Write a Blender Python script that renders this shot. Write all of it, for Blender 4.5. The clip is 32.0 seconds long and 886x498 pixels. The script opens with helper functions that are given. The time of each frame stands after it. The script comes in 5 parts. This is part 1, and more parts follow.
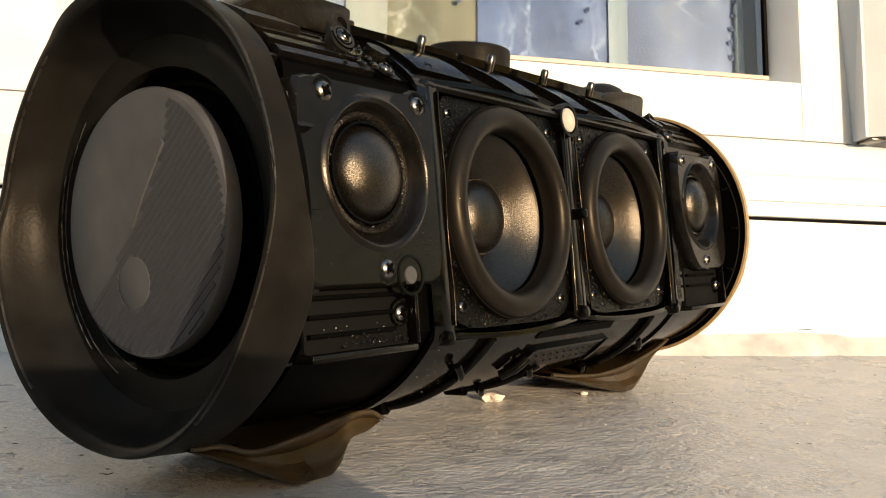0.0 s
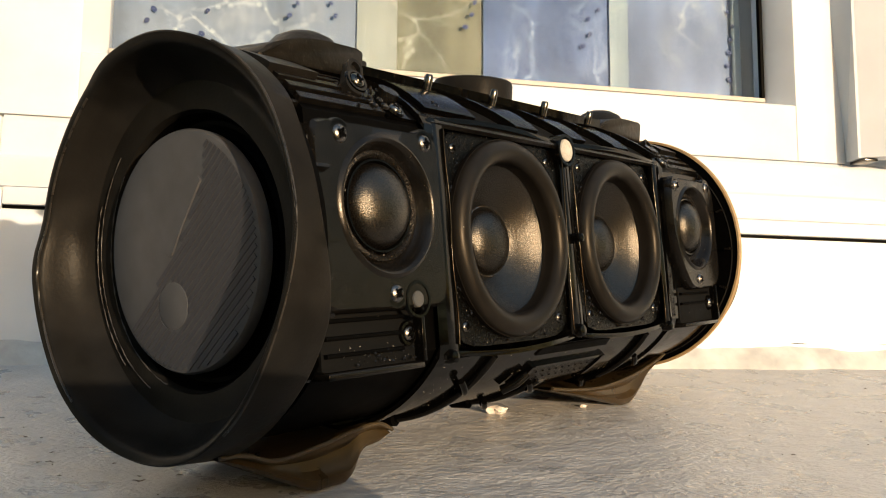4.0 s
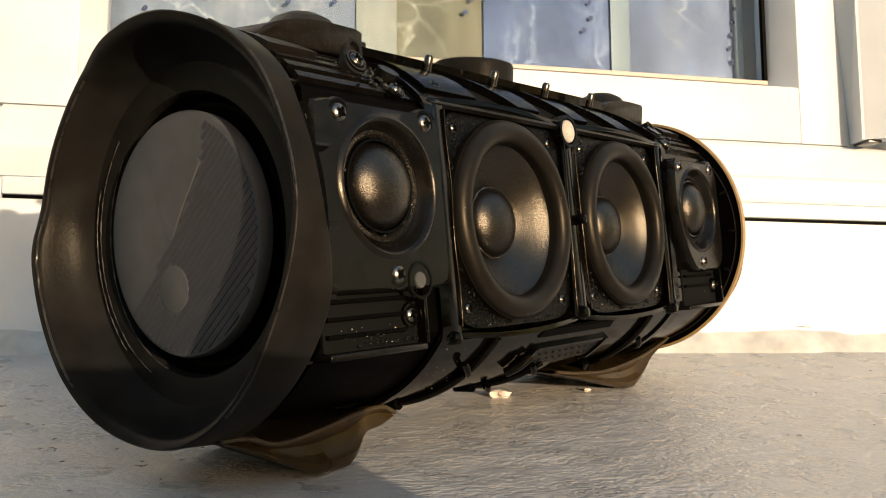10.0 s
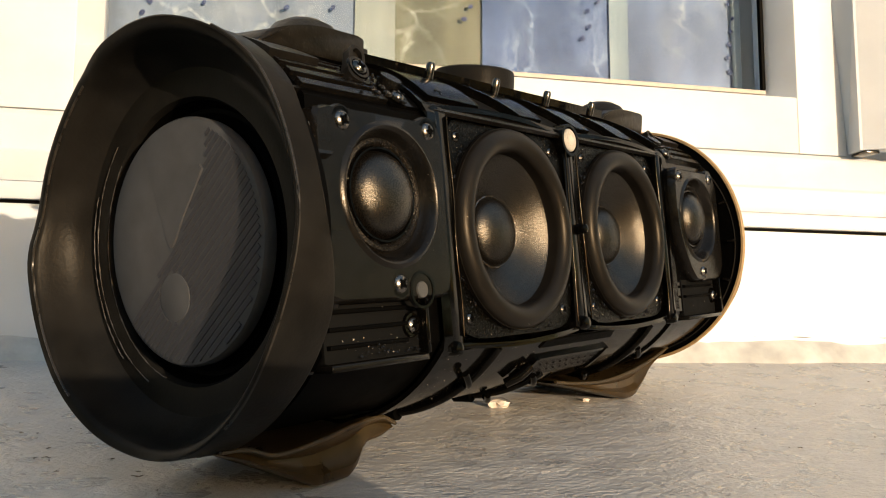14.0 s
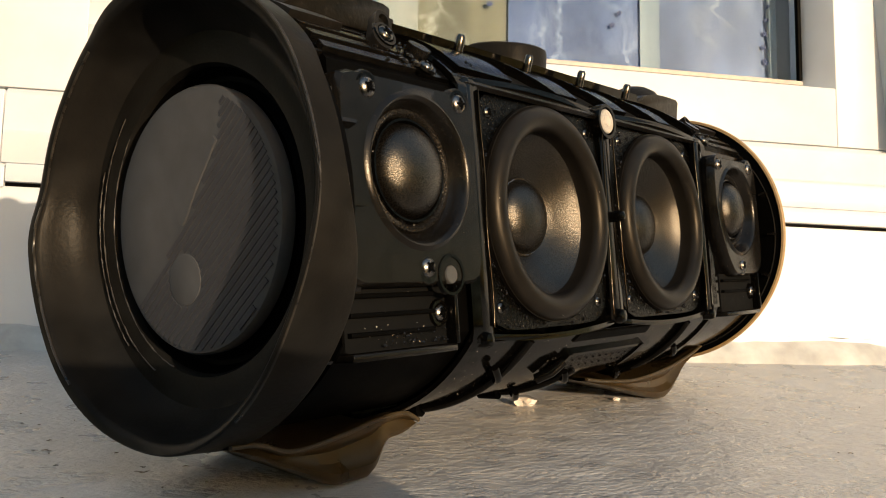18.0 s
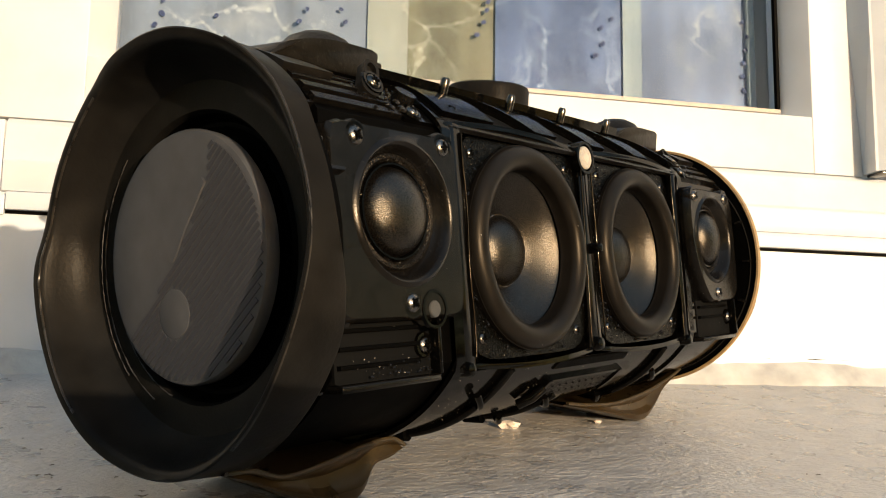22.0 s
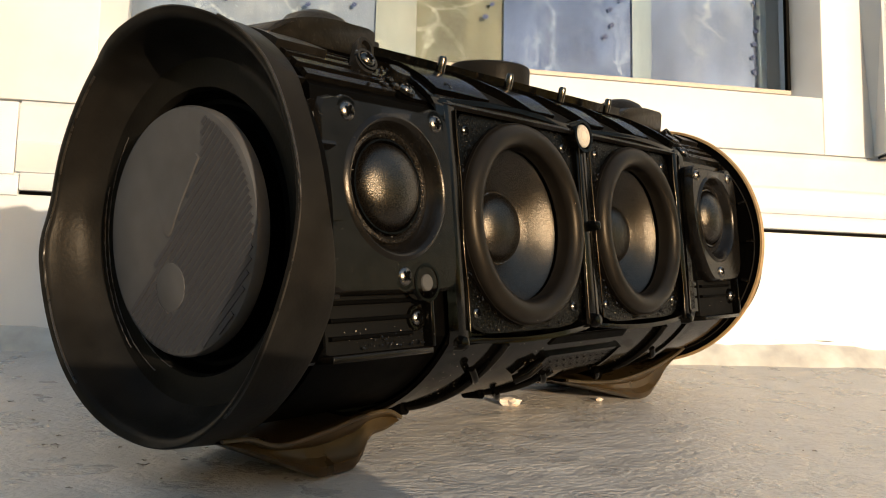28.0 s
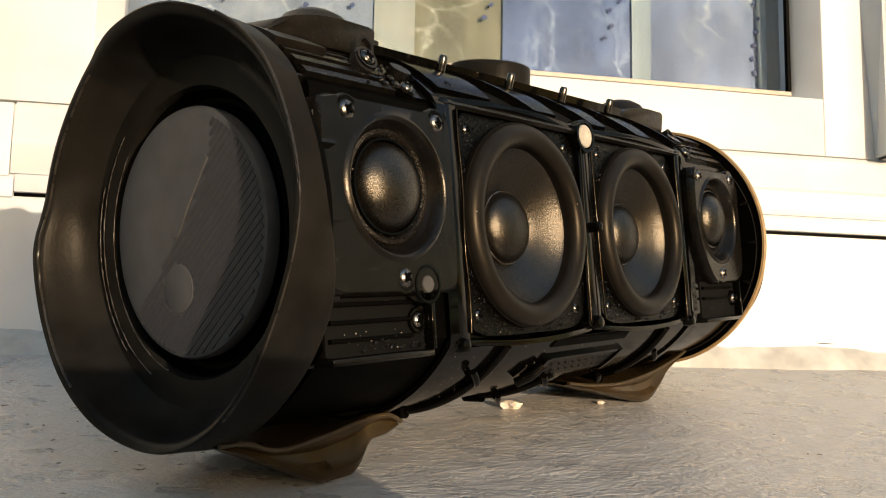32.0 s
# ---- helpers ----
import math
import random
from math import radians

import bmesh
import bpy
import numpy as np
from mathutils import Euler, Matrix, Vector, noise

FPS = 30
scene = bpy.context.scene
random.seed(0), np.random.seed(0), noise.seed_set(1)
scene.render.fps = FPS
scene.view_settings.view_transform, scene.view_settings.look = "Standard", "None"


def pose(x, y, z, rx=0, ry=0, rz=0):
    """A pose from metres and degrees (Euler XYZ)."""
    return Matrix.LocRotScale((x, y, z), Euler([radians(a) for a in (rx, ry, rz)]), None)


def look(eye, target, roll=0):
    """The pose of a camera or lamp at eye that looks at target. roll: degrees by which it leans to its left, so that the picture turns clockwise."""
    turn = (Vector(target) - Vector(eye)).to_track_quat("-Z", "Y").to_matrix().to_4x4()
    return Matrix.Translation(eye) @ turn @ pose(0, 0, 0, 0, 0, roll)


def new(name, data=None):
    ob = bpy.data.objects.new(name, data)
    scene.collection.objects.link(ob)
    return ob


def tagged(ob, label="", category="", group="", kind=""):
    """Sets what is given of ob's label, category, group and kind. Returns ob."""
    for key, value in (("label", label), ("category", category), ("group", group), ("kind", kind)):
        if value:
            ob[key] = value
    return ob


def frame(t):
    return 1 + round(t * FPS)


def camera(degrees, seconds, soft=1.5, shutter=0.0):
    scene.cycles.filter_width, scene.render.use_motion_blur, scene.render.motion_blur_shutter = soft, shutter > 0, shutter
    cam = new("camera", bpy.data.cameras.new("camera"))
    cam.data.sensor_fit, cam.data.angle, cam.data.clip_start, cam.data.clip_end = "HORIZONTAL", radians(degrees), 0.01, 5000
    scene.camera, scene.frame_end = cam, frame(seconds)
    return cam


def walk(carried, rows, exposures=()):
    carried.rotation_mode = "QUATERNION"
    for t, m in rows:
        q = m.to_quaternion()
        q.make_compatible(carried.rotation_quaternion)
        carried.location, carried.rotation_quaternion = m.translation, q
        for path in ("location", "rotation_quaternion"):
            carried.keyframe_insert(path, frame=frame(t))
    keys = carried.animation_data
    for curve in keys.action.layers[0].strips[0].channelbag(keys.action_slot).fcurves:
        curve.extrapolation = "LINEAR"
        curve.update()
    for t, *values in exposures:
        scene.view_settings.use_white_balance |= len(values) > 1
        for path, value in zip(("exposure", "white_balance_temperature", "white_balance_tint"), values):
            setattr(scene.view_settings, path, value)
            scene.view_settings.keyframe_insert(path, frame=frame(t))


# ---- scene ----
cam = camera(53.0, 32.0, soft=1.1)
PATH = [
    (0, (-0.0828, -0.3437, 0.0194), (0.0272, 0.1409, 0.0747), 0.34),
    (0.5, (-0.0836, -0.3483, 0.0196), (0.0278, 0.1359, 0.0760), 0.41),
    (1, (-0.0892, -0.3604, 0.0205), (0.0226, 0.1234, 0.0792), 0.54),
    (1.5, (-0.0883, -0.3619, 0.0199), (0.0241, 0.1217, 0.0795), 0.79),
    (2, (-0.0878, -0.3629, 0.0193), (0.0247, 0.1203, 0.0807), 0.86),
    (2.5, (-0.0891, -0.3632, 0.0196), (0.0219, 0.1205, 0.0804), 0.84),
    (3, (-0.0874, -0.3661, 0.0195), (0.0212, 0.1181, 0.0809), 0.70),
    (3.5, (-0.0867, -0.3650, 0.0206), (0.0197, 0.1198, 0.0812), 0.63),
    (5.5, (-0.0863, -0.3701, 0.0232), (0.0153, 0.1158, 0.0832), -0.06),
    (6, (-0.0853, -0.3705, 0.0231), (0.0153, 0.1158, 0.0818), -0.17),
    (6.5, (-0.0875, -0.3687, 0.0206), (0.0111, 0.1181, 0.0779), -0.30),
    (7, (-0.0855, -0.3643, 0.0196), (0.0125, 0.1228, 0.0754), -0.34),
    (7.5, (-0.0876, -0.3632, 0.0198), (0.0101, 0.1241, 0.0740), -0.34),
    (8, (-0.0884, -0.3645, 0.0194), (0.0095, 0.1228, 0.0736), -0.32),
    (8.5, (-0.0862, -0.3642, 0.0192), (0.0131, 0.1229, 0.0733), -0.21),
    (9, (-0.0850, -0.3658, 0.0195), (0.0154, 0.1210, 0.0743), -0.22),
    (9.5, (-0.0860, -0.3651, 0.0190), (0.0162, 0.1213, 0.0739), -0.12),
    (10, (-0.0859, -0.3632, 0.0190), (0.0179, 0.1227, 0.0745), -0.10),
    (10.5, (-0.0855, -0.3630, 0.0205), (0.0200, 0.1225, 0.0766), -0.07),
    (11, (-0.0875, -0.3620, 0.0191), (0.0193, 0.1231, 0.0758), -0.12),
    (11.5, (-0.0884, -0.3619, 0.0191), (0.0195, 0.1229, 0.0762), -0.07),
    (12, (-0.0872, -0.3606, 0.0194), (0.0214, 0.1241, 0.0773), -0.08),
    (12.5, (-0.0876, -0.3614, 0.0198), (0.0211, 0.1232, 0.0780), 0.08),
    (13, (-0.0874, -0.3619, 0.0201), (0.0214, 0.1226, 0.0790), 0.14),
    (13.5, (-0.0883, -0.3608, 0.0197), (0.0199, 0.1238, 0.0789), 0.20),
    (14, (-0.0880, -0.3601, 0.0202), (0.0196, 0.1246, 0.0792), 0.24),
    (14.5, (-0.0877, -0.3618, 0.0204), (0.0189, 0.1231, 0.0792), 0.22),
    (16.5, (-0.0820, -0.3643, 0.0174), (0.0131, 0.1231, 0.0758), 0.84),
    (17, (-0.0857, -0.3618, 0.0191), (0.0099, 0.1256, 0.0774), 0.96),
    (17.5, (-0.0875, -0.3519, 0.0189), (0.0103, 0.1349, 0.0776), 1.03),
    (18, (-0.0876, -0.3395, 0.0177), (0.0116, 0.1470, 0.0767), 1.07),
    (18.5, (-0.0875, -0.3325, 0.0183), (0.0138, 0.1536, 0.0772), 1.06),
    (19, (-0.0866, -0.3348, 0.0191), (0.0162, 0.1509, 0.0783), 1.01),
    (19.5, (-0.0867, -0.3392, 0.0198), (0.0176, 0.1460, 0.0800), 0.97),
    (20, (-0.0865, -0.3422, 0.0179), (0.0182, 0.1428, 0.0792), 0.93),
    (20.5, (-0.0898, -0.3455, 0.0193), (0.0146, 0.1395, 0.0821), 0.93),
    (21, (-0.0883, -0.3479, 0.0213), (0.0167, 0.1368, 0.0853), 0.98),
    (21.5, (-0.0886, -0.3510, 0.0211), (0.0159, 0.1335, 0.0871), 1.04),
    (22, (-0.0886, -0.3548, 0.0218), (0.0146, 0.1298, 0.0891), 1.00),
    (22.5, (-0.0870, -0.3575, 0.0214), (0.0155, 0.1271, 0.0899), 0.95),
    (23, (-0.0862, -0.3600, 0.0209), (0.0145, 0.1249, 0.0898), 0.89),
    (23.5, (-0.0858, -0.3581, 0.0206), (0.0136, 0.1271, 0.0889), 0.90),
    (24, (-0.0856, -0.3572, 0.0209), (0.0126, 0.1283, 0.0890), 0.83),
    (24.5, (-0.0863, -0.3578, 0.0205), (0.0099, 0.1284, 0.0872), 0.85),
    (26.5, (-0.0825, -0.3594, 0.0209), (0.0105, 0.1279, 0.0832), 0.80),
    (27, (-0.0818, -0.3618, 0.0209), (0.0101, 0.1258, 0.0829), 0.82),
    (27.5, (-0.0829, -0.3617, 0.0185), (0.0087, 0.1261, 0.0790), 1.06),
    (28, (-0.0814, -0.3600, 0.0181), (0.0107, 0.1279, 0.0777), 1.21),
    (28.5, (-0.0791, -0.3605, 0.0191), (0.0132, 0.1272, 0.0788), 1.28),
    (29, (-0.0788, -0.3622, 0.0187), (0.0134, 0.1256, 0.0787), 1.31),
    (29.5, (-0.0769, -0.3621, 0.0199), (0.0152, 0.1256, 0.0804), 1.26),
    (30, (-0.0772, -0.3588, 0.0197), (0.0133, 0.1293, 0.0799), 1.21),
    (30.5, (-0.0806, -0.3541, 0.0196), (0.0093, 0.1340, 0.0803), 1.19),
    (31, (-0.0819, -0.3505, 0.0197), (0.0095, 0.1373, 0.0804), 1.18),
    (31.5, (-0.0811, -0.3530, 0.0200), (0.0123, 0.1343, 0.0813), 1.08),
    (32, (-0.0818, -0.3557, 0.0180), (0.0119, 0.1316, 0.0793), 1.14),
]
walk(cam, [(t, look(eye, target, roll)) for t, eye, target, roll in PATH], [(0.0, 0.6), (3.0, 0.54), (6.0, 0.52), (9.0, 0.46), (14.0, 0.44), (19.0, 0.38), (24.0, 0.4), (32.0, 0.4)])

# ---- world, sun ----
SUN_TO = Vector((0.384, -0.922, 0.061)).normalized()
world = bpy.data.worlds.new("world")
scene.world = world
world.use_nodes = True
wn = world.node_tree
sky = wn.nodes.new("ShaderNodeTexSky")
sky.sky_type = "NISHITA"
sky.sun_disc = False
sky.dust_density, sky.ozone_density, sky.air_density = 0.8, 1.3, 1.0
sky.sun_elevation = math.asin(SUN_TO.z)
sky.sun_rotation = math.atan2(SUN_TO.x, SUN_TO.y)
wn.links.new(sky.outputs[0], wn.nodes["Background"].inputs[0])
wn.nodes["Background"].inputs[1].default_value = 0.55
sun = new("sun", bpy.data.lights.new("sun", "SUN"))
sun.data.energy, sun.data.angle, sun.data.color = 4.3, radians(0.5), (1.0, 0.81, 0.57)
sun.matrix_world = look(SUN_TO * 3, (0, 0, 0))

# ---- materials ----
def principled(name, rgb, rough=0.5, metal=0.0, var=0.15, scale=300.0, bump=0.0, bump_scale=2000.0, spec=0.5, stretch=(1, 1, 1), dust=0.0, rough_var=0.1, tint=(1.0, 1.0, 1.0)):
    """A surface with blotchy tone, fine grain and a little relief."""
    m = bpy.data.materials.new(name)
    m.use_nodes = True
    nt = m.node_tree
    p = nt.nodes["Principled BSDF"]
    tc = nt.nodes.new("ShaderNodeTexCoord")
    mp = nt.nodes.new("ShaderNodeMapping")
    mp.inputs["Scale"].default_value = stretch
    nt.links.new(tc.outputs["Object"], mp.inputs[0])
    n1 = nt.nodes.new("ShaderNodeTexNoise")
    n1.inputs["Scale"].default_value, n1.inputs["Detail"].default_value = scale, 6
    nt.links.new(mp.outputs[0], n1.inputs["Vector"])
    ramp = nt.nodes.new("ShaderNodeMapRange")
    ramp.inputs[1].default_value, ramp.inputs[2].default_value = 0.3, 0.7
    ramp.inputs[3].default_value, ramp.inputs[4].default_value = 1 - var, 1 + var
    nt.links.new(n1.outputs["Fac"], ramp.inputs[0])
    mul = nt.nodes.new("ShaderNodeVectorMath")
    mul.operation = "SCALE"
    mul.inputs[0].default_value = rgb
    nt.links.new(ramp.outputs[0], mul.inputs["Scale"])
    colour = mul.outputs[0]
    if dust:
        n3 = nt.nodes.new("ShaderNodeTexNoise")
        n3.inputs["Scale"].default_value, n3.inputs["Detail"].default_value = 900, 8
        nt.links.new(tc.outputs["Object"], n3.inputs["Vector"])
        d = nt.nodes.new("ShaderNodeMapRange")
        d.inputs[1].default_value, d.inputs[2].default_value, d.inputs[4].default_value = 0.62, 0.75, dust
        nt.links.new(n3.outputs["Fac"], d.inputs[0])
        mx = nt.nodes.new("ShaderNodeMixRGB")
        mx.inputs[2].default_value = (0.3, 0.27, 0.23, 1)
        nt.links.new(d.outputs[0], mx.inputs[0])
        nt.links.new(colour, mx.inputs[1])
        colour = mx.outputs[0]
    nt.links.new(colour, p.inputs["Base Color"])
    rr = nt.nodes.new("ShaderNodeMapRange")
    rr.inputs[3].default_value, rr.inputs[4].default_value = max(0.02, rough - rough_var), rough + rough_var
    nt.links.new(n1.outputs["Fac"], rr.inputs[0])
    nt.links.new(rr.outputs[0], p.inputs["Roughness"])
    p.inputs["Metallic"].default_value = metal
    p.inputs["Specular IOR Level"].default_value = spec
    p.inputs["Specular Tint"].default_value = (*tint, 1.0)
    if bump:
        n2 = nt.nodes.new("ShaderNodeTexNoise")
        n2.inputs["Scale"].default_value, n2.inputs["Detail"].default_value = bump_scale, 4
        nt.links.new(mp.outputs[0], n2.inputs["Vector"])
        b = nt.nodes.new("ShaderNodeBump")
        b.inputs["Strength"].default_value, b.inputs["Distance"].default_value = bump, 0.0006
        nt.links.new(n2.outputs["Fac"], b.inputs["Height"])
        nt.links.new(b.outputs[0], p.inputs["Normal"])
    return m


M_WHITE = principled("white_window_paint", (0.515, 0.535, 0.565), 0.42, var=0.05, scale=30, bump=0.08, bump_scale=400)
M_PLASTER = principled("cream_plaster", (0.4, 0.4, 0.39), 0.85, var=0.24, scale=60, bump=0.8, bump_scale=220)
M_GLOSS = principled("glossy_black_plastic", (0.0012, 0.0011, 0.001), 0.11, var=0.2, scale=120, bump=0.05, bump_scale=300, dust=0.03, spec=0.15, rough_var=0.07, tint=(1.0, 0.9, 0.78))
M_SATIN = principled("satin_black_plastic", (0.0042, 0.0037, 0.0033), 0.22, var=0.25, scale=200, bump=0.1, bump_scale=2500, dust=0.03, spec=0.22, tint=(1.0, 0.92, 0.84))
M_MATTE = principled("matte_black_plastic", (0.0011, 0.001, 0.0009), 0.5, var=0.2, scale=200, bump=0.1, spec=0.02)
M_RUBBER = principled("dark_grey_rubber", (0.0094, 0.0087, 0.0079), 0.34, var=0.3, scale=90, bump=0.12, bump_scale=900, spec=0.04, tint=(1.0, 0.93, 0.84))
M_SURR = principled("black_rubber_surround", (0.0066, 0.0058, 0.0051), 0.36, var=0.2, scale=150, bump=0.06, bump_scale=3000, spec=0.13, tint=(1.0, 0.86, 0.7))
M_CONE = principled("grained_black_cone", (0.0028, 0.0023, 0.0019), 0.27, var=0.6, scale=3000, bump=0.22, bump_scale=3000, rough_var=0.14, spec=0.56, tint=(1.0, 0.89, 0.75))
M_GLUE = principled("glue_speckled_frame", (0.0008, 0.0007, 0.0006), 0.25, var=0.4, scale=900, bump=0.35, bump_scale=1300, dust=0.04, spec=0.09, tint=(1.0, 0.88, 0.75))
M_DISC = principled("grey_radiator_plate", (0.061, 0.0615, 0.066), 0.5, var=0.14, scale=120, bump=0.05, spec=0.08)
# darker, bluer than the plate: the shade over the ridged side is in the colour
M_RIDGE = principled("shaded_radiator_ridge", (0.038, 0.038, 0.044), 0.5, var=0.1, spec=0.1)
M_STEEL = principled("bright_steel", (0.16, 0.145, 0.132), 0.27, metal=1.0, var=0.2, scale=800)
M_DARKSTEEL = principled("blackened_steel", (0.09, 0.083, 0.075), 0.22, metal=1.0, var=0.2, scale=800)
M_WORN = principled("worn_grey_rubber", (0.0056, 0.0048, 0.004), 0.36, var=0.5, scale=160, bump=0.25, bump_scale=500, dust=0.06, spec=0.18, rough_var=0.2, tint=(1.0, 0.88, 0.75))
M_SCUFF_GLINT = principled("scuff_glint_rubber", (0.05, 0.045, 0.04), 0.35, var=0.6, scale=500, spec=0.3)
M_GLUEDROP = principled("shiny_glue", (0.02, 0.017, 0.014), 0.1, var=0.2, scale=700, spec=0.8)
M_RIMLINE = principled("worn_rim_highlight", (0.02, 0.017, 0.014), 0.3, var=0.5, scale=300, spec=0.3)
M_GLUERING = principled("crumbly_glue_ring", (0.006, 0.005, 0.004), 0.28, var=0.5, scale=1500, bump=0.8, bump_scale=1600, dust=0.03, spec=0.28, tint=(1.0, 0.88, 0.75))
M_PANEL = principled("shoulder_panel_black", (0.0014, 0.0012, 0.0011), 0.16, var=0.5, scale=60, spec=0.04, bump=0.05, bump_scale=250, stretch=(8, 1, 1), rough_var=0.12)
M_TAN = principled("wall_glow_edge", (0.26, 0.17, 0.08), 0.5, var=0.15)
# bronze base and tint carry the warm reflection of the sunlit sill
M_FOOT = principled("sill_glow_rubber_foot", (0.025, 0.016, 0.0068), 0.3, var=0.25, scale=100, bump=0.05, spec=0.3, tint=(1.0, 0.75, 0.42))
M_FOOTEDGE = principled("pale_bronze_edge", (0.035, 0.024, 0.011), 0.4, var=0.2, scale=200)
M_CREAM = principled("cream_felt_dot", (0.34, 0.31, 0.27), 0.8, var=0.2, scale=1500)
M_GREYDOT = principled("grey_felt_dot", (0.035, 0.035, 0.035), 0.8, var=0.25, scale=1500)
M_CHIP = principled("pale_stone_chip", (0.6, 0.53, 0.47), 0.8, var=0.2, scale=600)
M_VOID = principled("dull_black_pocket", (0.002, 0.002, 0.002), 0.8, spec=0.1)
M_LEAF = principled("dark_leaves", (0.03, 0.045, 0.015), 0.6, var=0.4, scale=3)
M_GRASS = principled("dark_lawn", (0.04, 0.05, 0.02), 0.9, var=0.3, scale=4)
# dark base colour puts the dimness of the room into its surfaces
M_DARK = principled("dim_room_tone", (0.03, 0.035, 0.05), 0.9)


def sill_material():
    """Glossy grey masonry paint over brushed, crinkled concrete."""
    m = principled("painted_concrete_sill", (0.375, 0.358, 0.345), 0.3, var=0.16, scale=45, rough_var=0.16, spec=0.6)
    nt = m.node_tree
    p = nt.nodes["Principled BSDF"]
    tc = nt.nodes.new("ShaderNodeTexCoord")

    def layer(scale, turn, size, detail, rough, ridged=False):
        mp = nt.nodes.new("ShaderNodeMapping")
        mp.inputs["Scale"].default_value = scale
        mp.inputs["Rotation"].default_value = (0, 0, radians(turn))
        nt.links.new(tc.outputs["Object"], mp.inputs[0])
        n = nt.nodes.new("ShaderNodeTexNoise")
        if ridged:
            n.noise_type = "RIDGED_MULTIFRACTAL"
        n.inputs["Scale"].default_value, n.inputs["Detail"].default_value, n.inputs["Roughness"].default_value = size, detail, rough
        nt.links.new(mp.outputs[0], n.inputs["Vector"])
        return n.outputs["Fac"]

    normal = None
    for height, strength, deep in (
        (layer((60, 90, 60), -8, 1.0, 3, 0.5), 0.5, 0.003),
        (layer((130, 260, 130), -10, 1.0, 4, 0.6, True), 0.75, 0.0006),
        (layer((420, 700, 420), 6, 1.0, 3, 0.6), 0.8, 0.0012),
    ):
        b = nt.nodes.new("ShaderNodeBump")
        b.inputs["Strength"].default_value, b.inputs["Distance"].default_value = strength, deep
        nt.links.new(height, b.inputs["Height"])
        if normal is not None:
            nt.links.new(normal, b.inputs["Normal"])
        normal = b.outputs[0]
    nt.links.new(normal, p.inputs["Normal"])
    return m


M_SILL = sill_material()


def glass_material():
    m = bpy.data.materials.new("window_glass")
    m.use_nodes = True
    nt = m.node_tree
    out = nt.nodes["Material Output"]
    gl = nt.nodes.new("ShaderNodeBsdfGlossy")
    gl.inputs["Roughness"].default_value = 0.02
    tr = nt.nodes.new("ShaderNodeBsdfTransparent")
    tr.inputs[0].default_value = (0.93, 0.96, 0.98, 1)
    mix = nt.nodes.new("ShaderNodeMixShader")
    fr = nt.nodes.new("ShaderNodeLayerWeight")
    fr.inputs[0].default_value = 0.5
    power = nt.nodes.new("ShaderNodeMath")
    power.operation = "POWER"
    power.inputs[1].default_value = 4.0
    nt.links.new(fr.outputs["Facing"], power.inputs[0])
    gloss = nt.nodes.new("ShaderNodeMath")
    gloss.operation = "MULTIPLY_ADD"
    gloss.inputs[1].default_value, gloss.inputs[2].default_value = 0.15, 0.012
    nt.links.new(power.outputs[0], gloss.inputs[0])
    nt.links.new(gloss.outputs[0], mix.inputs[0])
    nt.links.new(tr.outputs[0], mix.inputs[1])
    nt.links.new(gl.outputs[0], mix.inputs[2])
    nt.links.new(mix.outputs[0], out.inputs[0])
    return m


M_GLASS = glass_material()


